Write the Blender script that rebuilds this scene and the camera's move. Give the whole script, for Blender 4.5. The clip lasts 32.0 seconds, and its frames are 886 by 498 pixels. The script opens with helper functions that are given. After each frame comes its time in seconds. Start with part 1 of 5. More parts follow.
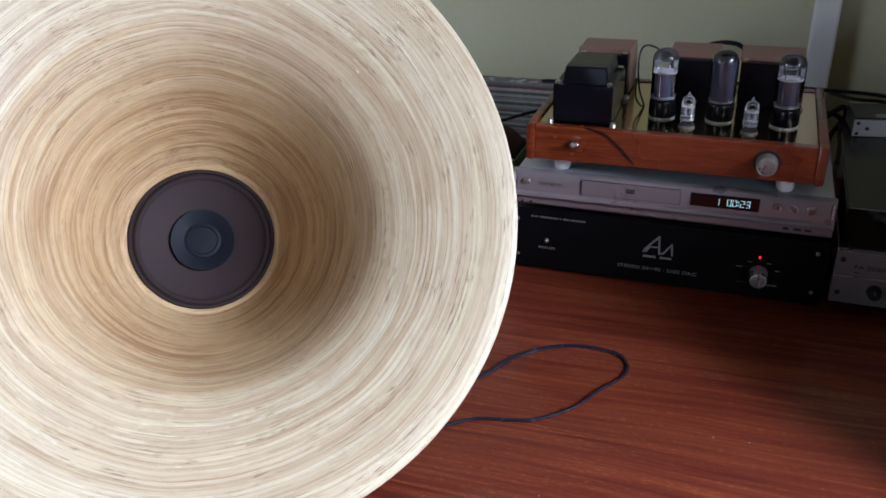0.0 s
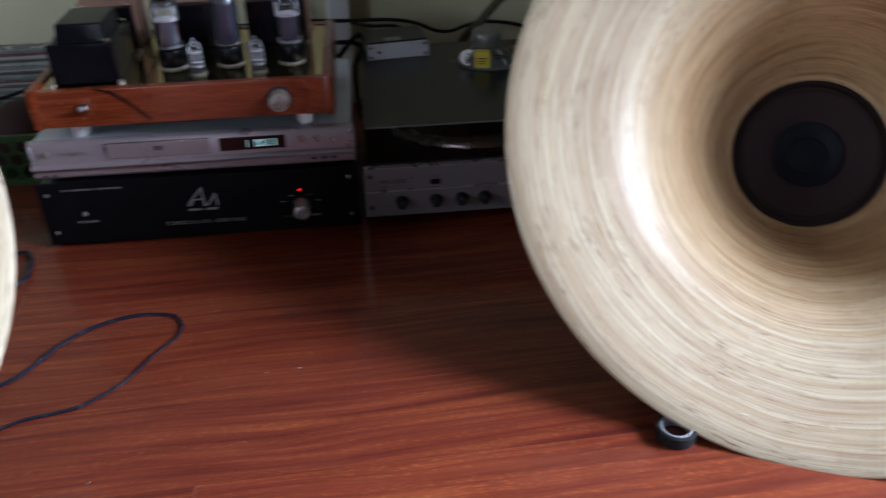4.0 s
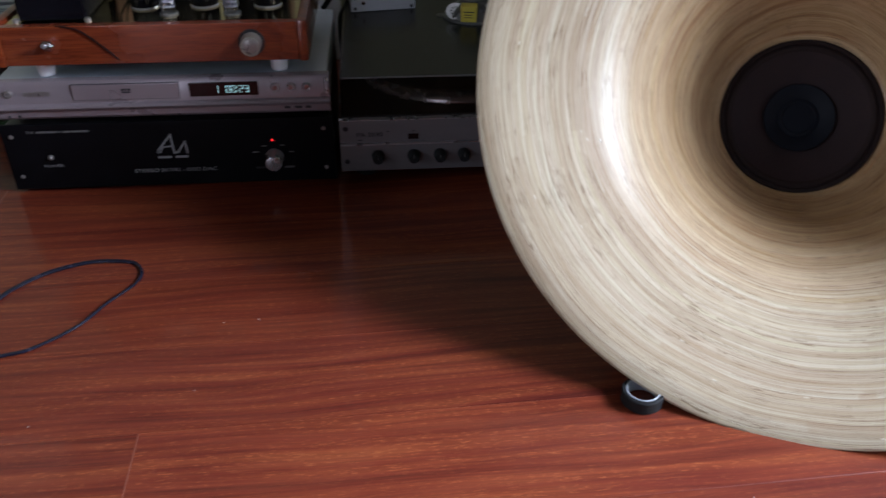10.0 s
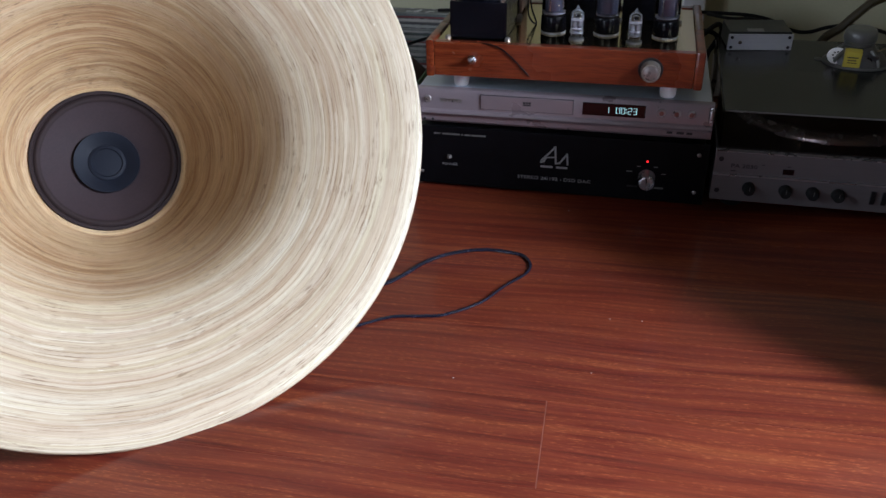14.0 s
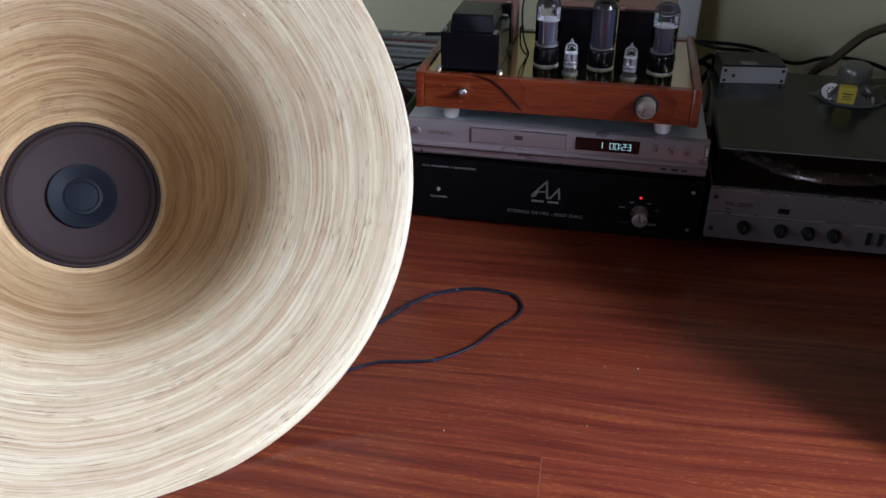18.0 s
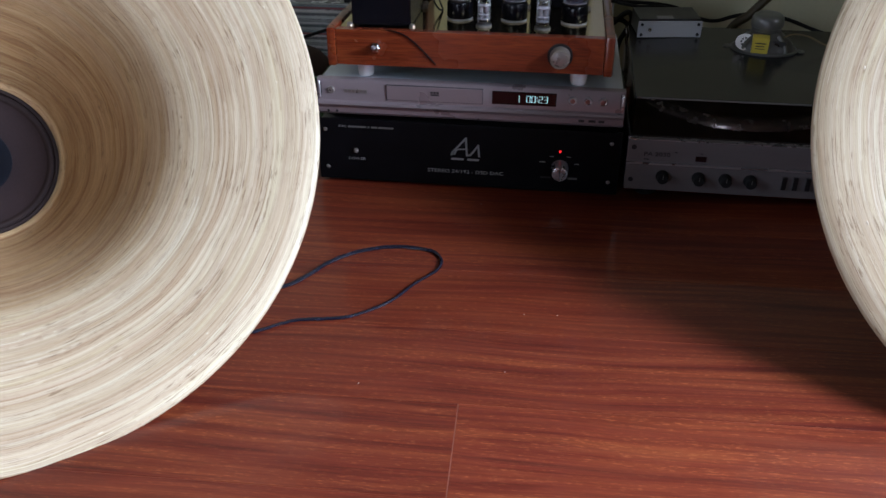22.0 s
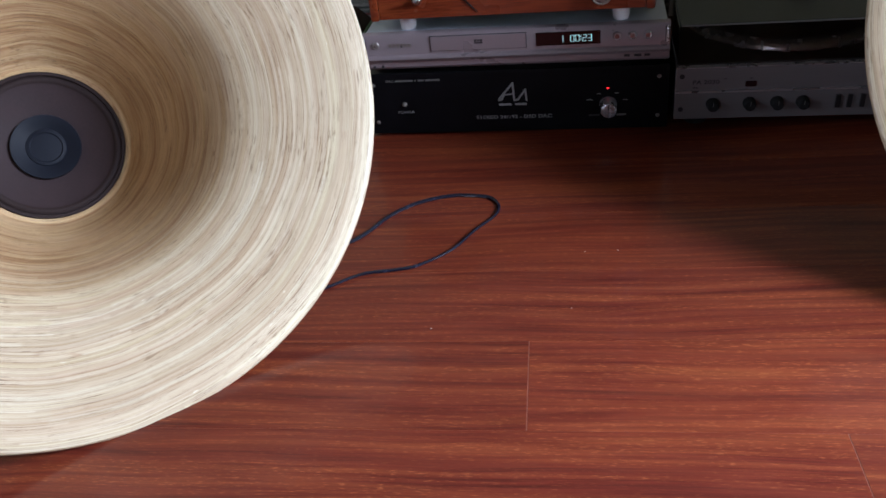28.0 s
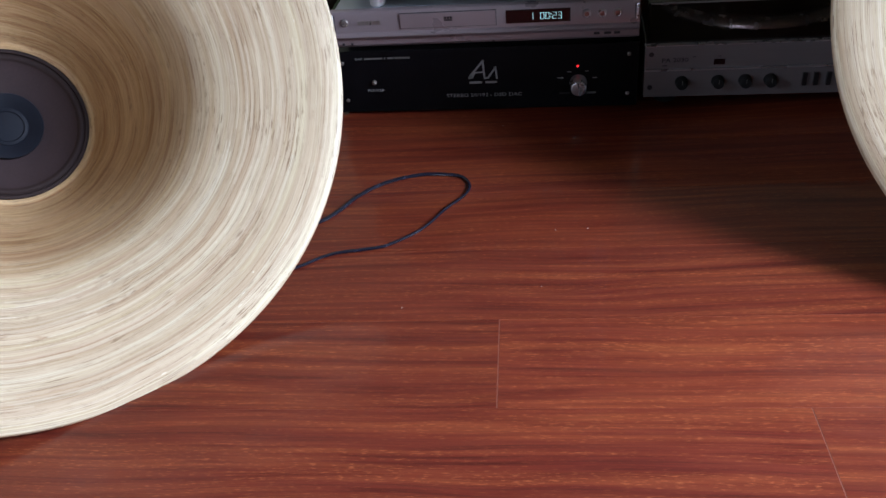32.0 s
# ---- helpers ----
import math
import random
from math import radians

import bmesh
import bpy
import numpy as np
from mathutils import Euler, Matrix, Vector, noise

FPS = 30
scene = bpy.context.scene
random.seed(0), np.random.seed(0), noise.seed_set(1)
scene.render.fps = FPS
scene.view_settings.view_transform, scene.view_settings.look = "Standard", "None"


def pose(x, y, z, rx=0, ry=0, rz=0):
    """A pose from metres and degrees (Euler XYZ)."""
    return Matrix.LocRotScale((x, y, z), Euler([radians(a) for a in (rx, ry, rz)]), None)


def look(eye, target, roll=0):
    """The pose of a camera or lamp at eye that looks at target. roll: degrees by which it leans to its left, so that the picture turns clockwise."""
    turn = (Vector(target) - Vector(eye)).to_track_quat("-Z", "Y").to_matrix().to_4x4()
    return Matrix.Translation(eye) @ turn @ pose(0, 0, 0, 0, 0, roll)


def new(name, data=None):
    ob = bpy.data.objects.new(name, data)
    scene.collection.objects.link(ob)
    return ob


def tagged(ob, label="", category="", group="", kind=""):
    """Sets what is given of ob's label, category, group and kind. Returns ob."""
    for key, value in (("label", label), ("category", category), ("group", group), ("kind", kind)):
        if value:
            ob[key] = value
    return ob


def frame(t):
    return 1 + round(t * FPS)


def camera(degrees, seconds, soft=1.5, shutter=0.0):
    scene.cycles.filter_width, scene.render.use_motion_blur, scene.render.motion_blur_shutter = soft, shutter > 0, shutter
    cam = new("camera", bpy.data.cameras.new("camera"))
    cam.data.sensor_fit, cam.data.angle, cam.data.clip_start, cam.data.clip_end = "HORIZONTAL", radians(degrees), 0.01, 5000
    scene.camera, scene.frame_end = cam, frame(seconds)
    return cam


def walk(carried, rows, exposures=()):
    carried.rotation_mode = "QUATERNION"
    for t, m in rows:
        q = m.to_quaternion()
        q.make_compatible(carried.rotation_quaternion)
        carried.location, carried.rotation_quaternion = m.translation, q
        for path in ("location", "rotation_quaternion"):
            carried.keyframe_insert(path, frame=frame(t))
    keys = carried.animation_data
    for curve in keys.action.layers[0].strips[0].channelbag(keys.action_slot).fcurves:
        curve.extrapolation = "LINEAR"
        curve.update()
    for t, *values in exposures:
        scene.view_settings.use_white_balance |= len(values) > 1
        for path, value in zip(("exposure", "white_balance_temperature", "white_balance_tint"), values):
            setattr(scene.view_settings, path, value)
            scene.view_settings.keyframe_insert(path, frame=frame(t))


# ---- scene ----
cam = camera(56.5, 32.0, shutter=0.5)
PATH = [
    (0, (0.1, -1.09, 0.628), (-0.556, 0.555, -0.302), -2.6),
    (0.5, (0.101, -1.087, 0.616), (-0.575, 0.535, -0.339), -3.6),
    (1, (0.127, -1.08, 0.613), (-0.517, 0.541, -0.366), -2.8),
    (1.5, (0.157, -1.074, 0.615), (-0.474, 0.55, -0.366), -3.4),
    (2, (0.166, -1.07, 0.608), (-0.341, 0.591, -0.384), -4.7),
    (2.5, (0.156, -1.085, 0.609), (-0.201, 0.638, -0.342), -4.0),
    (3, (0.16, -1.09, 0.6), (-0.054, 0.626, -0.405), -3.2),
    (3.5, (0.216, -1.079, 0.623), (0.201, 0.625, -0.424), -1.4),
    (4, (0.248, -1.068, 0.617), (0.399, 0.624, -0.439), -1.4),
    (4.5, (0.322, -1.046, 0.591), (0.699, 0.6, -0.481), -2.2),
    (6.5, (0.372, -1.029, 0.604), (0.88, 0.572, -0.482), -3.0),
    (7, (0.371, -1.029, 0.602), (0.86, 0.57, -0.495), -3.4),
    (7.5, (0.361, -1.033, 0.601), (0.8, 0.586, -0.488), -3.6),
    (8, (0.352, -1.039, 0.599), (0.729, 0.611, -0.467), -3.3),
    (8.5, (0.339, -1.042, 0.587), (0.65, 0.612, -0.494), -2.0),
    (9, (0.324, -1.048, 0.579), (0.54, 0.609, -0.521), -1.4),
    (9.5, (0.314, -1.051, 0.577), (0.495, 0.609, -0.524), -0.8),
    (10, (0.293, -1.056, 0.572), (0.425, 0.61, -0.527), 0.2),
    (10.5, (0.249, -1.066, 0.578), (0.24, 0.617, -0.502), 0.0),
    (11, (0.222, -1.084, 0.575), (0.123, 0.589, -0.518), 0.3),
    (11.5, (0.201, -1.111, 0.603), (0.028, 0.556, -0.487), -0.5),
    (12, (0.16, -1.13, 0.6), (-0.079, 0.525, -0.498), 0.3),
    (12.5, (0.131, -1.152, 0.599), (-0.201, 0.499, -0.48), 0.5),
    (13, (0.112, -1.161, 0.587), (-0.268, 0.498, -0.463), 0.6),
    (13.5, (0.109, -1.159, 0.583), (-0.301, 0.51, -0.44), -1.0),
    (14, (0.113, -1.16, 0.587), (-0.308, 0.51, -0.43), -1.5),
    (14.5, (0.111, -1.16, 0.585), (-0.281, 0.498, -0.463), -1.7),
    (15, (0.115, -1.148, 0.612), (-0.226, 0.521, -0.435), -2.1),
    (15.5, (0.093, -1.059, 0.597), (-0.21, 0.579, -0.509), -2.7),
    (17.5, (0.094, -1.099, 0.604), (-0.213, 0.593, -0.416), 0.4),
    (18, (0.087, -1.113, 0.608), (-0.284, 0.576, -0.397), -0.1),
    (18.5, (0.101, -1.112, 0.605), (-0.233, 0.574, -0.418), 0.3),
    (19, (0.115, -1.108, 0.596), (-0.175, 0.577, -0.442), 0.4),
    (19.5, (0.131, -1.107, 0.591), (-0.124, 0.574, -0.461), 0.3),
    (20, (0.137, -1.11, 0.591), (-0.108, 0.57, -0.465), -0.1),
    (20.5, (0.138, -1.113, 0.59), (-0.111, 0.57, -0.46), -0.5),
    (21, (0.138, -1.105, 0.576), (-0.104, 0.57, -0.49), -1.3),
    (21.5, (0.132, -1.109, 0.561), (-0.127, 0.598, -0.448), -1.1),
    (22, (0.129, -1.111, 0.552), (-0.121, 0.594, -0.463), -0.2),
    (22.5, (0.122, -1.122, 0.561), (-0.151, 0.589, -0.438), -0.7),
    (23, (0.121, -1.138, 0.574), (-0.185, 0.592, -0.382), -1.1),
    (23.5, (0.118, -1.151, 0.583), (-0.215, 0.591, -0.342), -1.2),
    (24, (0.12, -1.157, 0.587), (-0.194, 0.575, -0.363), -1.4),
    (24.5, (0.117, -1.16, 0.586), (-0.229, 0.566, -0.365), -2.6),
    (25, (0.116, -1.159, 0.586), (-0.254, 0.554, -0.378), -3.5),
    (25.5, (0.12, -1.155, 0.576), (-0.273, 0.534, -0.42), -5.3),
    (27.5, (0.12, -1.144, 0.563), (-0.246, 0.502, -0.513), -7.1),
    (28, (0.115, -1.137, 0.561), (-0.239, 0.489, -0.548), -6.8),
    (28.5, (0.115, -1.132, 0.559), (-0.209, 0.479, -0.58), -6.4),
    (29, (0.118, -1.131, 0.557), (-0.195, 0.459, -0.615), -7.0),
    (29.5, (0.116, -1.132, 0.557), (-0.196, 0.457, -0.617), -7.3),
    (30, (0.115, -1.131, 0.559), (-0.19, 0.468, -0.602), -6.9),
    (30.5, (0.116, -1.132, 0.559), (-0.175, 0.478, -0.592), -6.2),
    (31, (0.116, -1.132, 0.559), (-0.163, 0.481, -0.59), -5.6),
    (31.5, (0.117, -1.132, 0.558), (-0.161, 0.478, -0.596), -5.6),
    (32, (0.118, -1.135, 0.56), (-0.172, 0.47, -0.597), -6.0),
]
walk(cam, [(t, look(eye, target, roll)) for t, eye, target, roll in PATH],
     exposures=((0, 0.02), (4, 0.0), (7, -0.04), (9, -0.10), (10, -0.15), (11, -0.10), (12.5, 0.0), (14, 0.04), (18, 0.0), (32, 0.0)))

# ---- light: daylight from two windows in the wall to the right and a far one on the left, plus an added fill behind ----
ROOM = (-4.2, 2.3, -5.2, 0.52, 2.75)          # x0, x1, y0, y1, ceiling
world = bpy.data.worlds.new("sky")
scene.world = world
world.use_nodes = True
wn = world.node_tree
sky = wn.nodes.new("ShaderNodeTexSky")
sky.sky_type, sky.sun_disc = "NISHITA", False
sky.sun_elevation, sky.sun_rotation = radians(40), radians(70)
wn.links.new(sky.outputs[0], wn.nodes["Background"].inputs[0])
wn.nodes["Background"].inputs[1].default_value = 0.03


def window_light(name, m, sx, sy, watts, colour):
    data = bpy.data.lights.new(name, "AREA")
    data.shape, data.size, data.size_y, data.energy, data.color = "RECTANGLE", sx, sy, watts, colour
    data.spread = radians(115)                 # the sky lies above: little of it reaches the ceiling
    ob = new(name, data)
    ob.matrix_world = m
    return ob


WIN_R = (-1.37, -0.23, 0.87, 1.75)            # y0, y1, z0, z1 in the right wall
WIN_L = (-3.25, -2.05, 1.10, 2.50)            # y0, y1, z0, z1 in the left wall
FILL_S = (-2.30, -1.10, 0.30, 1.40)            # x0, x1, z0, z1 in the rear wall
WIN_F = (-3.10, -2.10, 0.87, 1.75)            # y0, y1, z0, z1 of the second one in the right wall
window_light("daylight_right", look((ROOM[1] + 0.03, -0.80, 1.31), (0.2, -0.58, 0.30)), 1.14, 0.88, 130, (0.68, 0.782, 1.0))
window_light("daylight_front", look((ROOM[1] + 0.03, -2.60, 1.31), (-0.3, -0.3, 0.25)), 1.0, 0.88, 12, (0.68, 0.782, 1.0))
window_light("daylight_left", look((ROOM[0] - 0.03, -2.65, 1.80), (0.5, -0.3, 0.3)), 1.2, 1.4, 36, (0.69, 0.79, 1.0))
# added fill lamp in an invented rear opening, brightens the equipment fronts
window_light("fill_rear", look((-1.70, ROOM[2] - 0.03, 0.85), (0.1, 0.0, 0.2)), 1.2, 1.1, 10, (0.69, 0.79, 1.0))


# ---- helpers of this scene ----
def part(name, bm, material, parent=None, label="", smooth=False, bevel=0.0):
    """Links a bmesh as one mesh object, in the frame of its parent."""
    if bevel:
        bmesh.ops.bevel(bm, geom=bm.edges[:], offset=bevel, segments=2, profile=0.6, affect="EDGES", clamp_overlap=True)
    bmesh.ops.recalc_face_normals(bm, faces=bm.faces[:])
    me = bpy.data.meshes.new(name)
    bm.to_mesh(me)
    bm.free()
    if smooth:
        me.polygons.foreach_set("use_smooth", [True] * len(me.polygons))
        me.set_sharp_from_angle(angle=radians(35))
    me.materials.append(material)
    ob = new(name, me)
    if parent:
        ob.parent = parent
    if label:
        ob["label"] = label
    return ob


def thing(name, m, label, category, group="", kind=""):
    ob = new(name)
    ob.matrix_world = m
    ob.empty_display_size = 0.05
    return tagged(ob, label, category, group, kind)


def box(x0, x1, y0, y1, z0, z1, bm=None):
    bm = bm or bmesh.new()
    v = [bm.verts.new((x, y, z)) for x in (x0, x1) for y in (y0, y1) for z in (z0, z1)]
    for f in ((0, 1, 3, 2), (4, 6, 7, 5), (0, 4, 5, 1), (2, 3, 7, 6), (0, 2, 6, 4), (1, 5, 7, 3)):
        bm.faces.new([v[i] for i in f])
    return bm


def lathe(profile, segments=48, m=None, bm=None):
    """Turns a profile of (radius, height) round z."""
    bm = bm or bmesh.new()
    m = m or Matrix()
    rings = []
    for r, z in profile:
        if r < 1e-6:
            rings.append([bm.verts.new(m @ Vector((0, 0, z)))])
        else:
            rings.append([bm.verts.new(m @ Vector((r * math.cos(2 * math.pi * k / segments), r * math.sin(2 * math.pi * k / segments), z))) for k in range(segments)])
    for a, b in zip(rings, rings[1:]):
        for k in range(segments):
            q = (k + 1) % segments
            if len(a) == 1 and len(b) == 1:
                continue
            if len(a) == 1:
                bm.faces.new((a[0], b[k], b[q]))
            elif len(b) == 1:
                bm.faces.new((a[k], a[q], b[0]))
            else:
                bm.faces.new((a[k], a[q], b[q], b[k]))
    return bm


def disc(r, h, m=None, bm=None, segments=32, edge=0.15):
    """A short round body from z = 0 to h with softened edges."""
    e = min(r, h) * edge
    return lathe([(0, 0), (r - e, 0), (r, e), (r, h - e), (r - e, h), (0, h)], segments, m, bm)


FRONT = pose(0, 0, 0, 90)                      # turns z into -y: for things that stick out of a front panel


def at_front(x, y, z):
    return Matrix.Translation((x, y, z)) @ FRONT


def spline(points, steps=10):
    """A smooth line through points."""
    p = [Vector(q) for q in points]
    p = [p[0] * 2 - p[1]] + p + [p[-1] * 2 - p[-2]]
    out = []
    for i in range(1, len(p) - 2):
        for k in range(steps):
            t = k / steps
            out.append(0.5 * ((2 * p[i]) + (p[i + 1] - p[i - 1]) * t + (2 * p[i - 1] - 5 * p[i] + 4 * p[i + 1] - p[i + 2]) * t * t + (3 * p[i] - p[i - 1] - 3 * p[i + 1] + p[i + 2]) * t ** 3))
    out.append(p[-2])
    return out


def tube(points, r, sides=10, steps=10, bm=None):
    """A cable of radius r through points."""
    bm = bm or bmesh.new()
    line = spline(points, steps)
    rings, up = [], Vector((0, 0, 1))
    for i, q in enumerate(line):
        d = (line[min(i + 1, len(line) - 1)] - line[max(i - 1, 0)]).normalized()
        side = d.cross(up)
        side = side.normalized() if side.length > 1e-3 else Vector((1, 0, 0))
        top = side.cross(d)
        rings.append([bm.verts.new(q + r * (math.cos(a) * side + math.sin(a) * top)) for a in (2 * math.pi * k / sides for k in range(sides))])
    for a, b in zip(rings, rings[1:]):
        for k in range(sides):
            bm.faces.new((a[k], a[(k + 1) % sides], b[(k + 1) % sides], b[k]))
    bm.faces.new(rings[0])
    bm.faces.new(rings[-1])
    return bm


def lettering(name, text, x, y, z, height, width, material, parent, label="", weight=0.0):
    """Words on a front that faces -y: left end x, baseline z, capital height, total width."""
    cu = bpy.data.curves.new(name, "FONT")
    cu.body, cu.size, cu.extrude, cu.offset, cu.resolution_u = text, 1.0, 0.01, weight, 3
    tmp = new(name, cu)
    bpy.context.view_layer.update()
    me = bpy.data.meshes.new_from_object(tmp.evaluated_get(bpy.context.evaluated_depsgraph_get()))
    bpy.data.objects.remove(tmp)
    bpy.data.curves.remove(cu)
    co = np.empty(len(me.vertices) * 3)
    me.vertices.foreach_get("co", co)
    co = co.reshape(-1, 3)
    lo, hi = co.min(0), co.max(0)
    co = (co - lo) / np.maximum(hi - lo, 1e-9)
    placed = np.stack([x + co[:, 0] * width, y - 0.0003 + co[:, 2] * 0.0004, z + co[:, 1] * height], -1)
    me.vertices.foreach_set("co", placed.ravel())
    me.materials.clear()
    me.materials.append(material)
    me.name = name
    ob = new(name, me)
    ob.parent = parent
    if label:
        ob["label"] = label
    return ob


# ---- materials ----
def material(name, colour, rough=0.5, metal=0.0, vary=0.12, scale=40.0, fine=400.0, bump=0.05, coat=0.0, spec=0.5, stretch=(1, 1, 1), glow=0.0, rough_vary=0.12):
    """A surface with a coarse and a fine variation of tone, gloss and relief."""
    m = bpy.data.materials.new(name)
    m.use_nodes = True
    nt = m.node_tree
    p = nt.nodes["Principled BSDF"]
    co = nt.nodes.new("ShaderNodeTexCoord")
    mp = nt.nodes.new("ShaderNodeMapping")
    mp.inputs["Scale"].default_value = stretch
    nt.links.new(co.outputs["Object"], mp.inputs[0])
    a, b = nt.nodes.new("ShaderNodeTexNoise"), nt.nodes.new("ShaderNodeTexNoise")
    a.inputs["Scale"].default_value, b.inputs["Scale"].default_value = scale, fine
    a.inputs["Detail"].default_value = 5
    for n in (a, b):
        nt.links.new(mp.outputs[0], n.inputs["Vector"])
    add = nt.nodes.new("ShaderNodeMath")
    add.operation = "MULTIPLY_ADD"
    add.inputs[1].default_value = 0.6
    nt.links.new(a.outputs[0], add.inputs[0])
    half = nt.nodes.new("ShaderNodeMath")
    half.operation = "MULTIPLY"
    half.inputs[1].default_value = 0.4
    nt.links.new(b.outputs[0], half.inputs[0])
    nt.links.new(half.outputs[0], add.inputs[2])
    ramp = nt.nodes.new("ShaderNodeValToRGB")
    ramp.color_ramp.elements[0].position, ramp.color_ramp.elements[1].position = 0.3, 0.7
    ramp.color_ramp.elements[0].color = (*[c * (1 - vary) for c in colour], 1)
    ramp.color_ramp.elements[1].color = (*[min(1, c * (1 + vary)) for c in colour], 1)
    nt.links.new(add.outputs[0], ramp.inputs[0])
    nt.links.new(ramp.outputs[0], p.inputs["Base Color"])
    rr = nt.nodes.new("ShaderNodeMapRange")
    rr.inputs["To Min"].default_value, rr.inputs["To Max"].default_value = max(0.02, rough - rough_vary), min(1, rough + rough_vary)
    nt.links.new(a.outputs[0], rr.inputs[0])
    nt.links.new(rr.outputs[0], p.inputs["Roughness"])
    p.inputs["Metallic"].default_value = metal
    p.inputs["Specular IOR Level"].default_value = spec
    p.inputs["Coat Weight"].default_value = coat
    p.inputs["Coat Roughness"].default_value = 0.12
    if bump:
        bp = nt.nodes.new("ShaderNodeBump")
        bp.inputs["Strength"].default_value, bp.inputs["Distance"].default_value = bump, 0.002
        nt.links.new(add.outputs[0], bp.inputs["Height"])
        nt.links.new(bp.outputs[0], p.inputs["Normal"])
    if glow:
        p.inputs["Emission Color"].default_value = (*colour, 1)
        p.inputs["Emission Strength"].default_value = glow
    return m


def glass(name, colour, rough=0.02, clear=0.9):
    """Thin clear or smoked plastic and glass: lets light through straight, with a gloss on top."""
    m = bpy.data.materials.new(name)
    m.use_nodes = True
    nt = m.node_tree
    out = nt.nodes["Material Output"]
    nt.nodes.remove(nt.nodes["Principled BSDF"])
    tr, gl, mix, fr = (nt.nodes.new("ShaderNode" + k) for k in ("BsdfTransparent", "BsdfGlossy", "MixShader", "Fresnel"))
    tr.inputs[0].default_value = (*[c * clear for c in colour], 1)
    gl.inputs["Color"].default_value = (1, 1, 1, 1)
    gl.inputs["Roughness"].default_value = rough
    fr.inputs[0].default_value = 1.5
    nt.links.new(fr.outputs[0], mix.inputs[0])
    nt.links.new(tr.outputs[0], mix.inputs[1])
    nt.links.new(gl.outputs[0], mix.inputs[2])
    nt.links.new(mix.outputs[0], out.inputs[0])
    return m


def mixed(nt, kind, a, b, fac, mode="MIX"):
    n = nt.nodes.new("ShaderNodeMix")
    n.data_type, n.blend_type = kind, mode
    ins = [s for s in n.inputs if s.type == ("RGBA" if kind == "RGBA" else "VALUE")]
    for s, v in zip(([n.inputs[0]] + ins) if kind == "RGBA" else ins, (fac, a, b)):
        if isinstance(v, bpy.types.NodeSocket):
            nt.links.new(v, s)
        else:
            s.default_value = v
    return [s for s in n.outputs if s.type == ("RGBA" if kind == "RGBA" else "VALUE")][0]


def ramped(nt, source, stops):
    n = nt.nodes.new("ShaderNodeValToRGB")
    els = n.color_ramp.elements
    while len(els) < len(stops):
        els.new(0.5)
    for e, (pos, col) in zip(els, stops):
        e.position, e.color = pos, (*col, 1)
    nt.links.new(source, n.inputs[0])
    return n.outputs[0]


def noised(nt, vector, scale, detail=3.0, rough=0.5):
    n = nt.nodes.new("ShaderNodeTexNoise")
    n.inputs["Scale"].default_value, n.inputs["Detail"].default_value, n.inputs["Roughness"].default_value = scale, detail, rough
    nt.links.new(vector, n.inputs["Vector"])
    return n.outputs[0]


def scaled(nt, vector, scale):
    n = nt.nodes.new("ShaderNodeMapping")
    n.inputs["Scale"].default_value = scale
    nt.links.new(vector, n.inputs[0])
    return n.outputs[0]


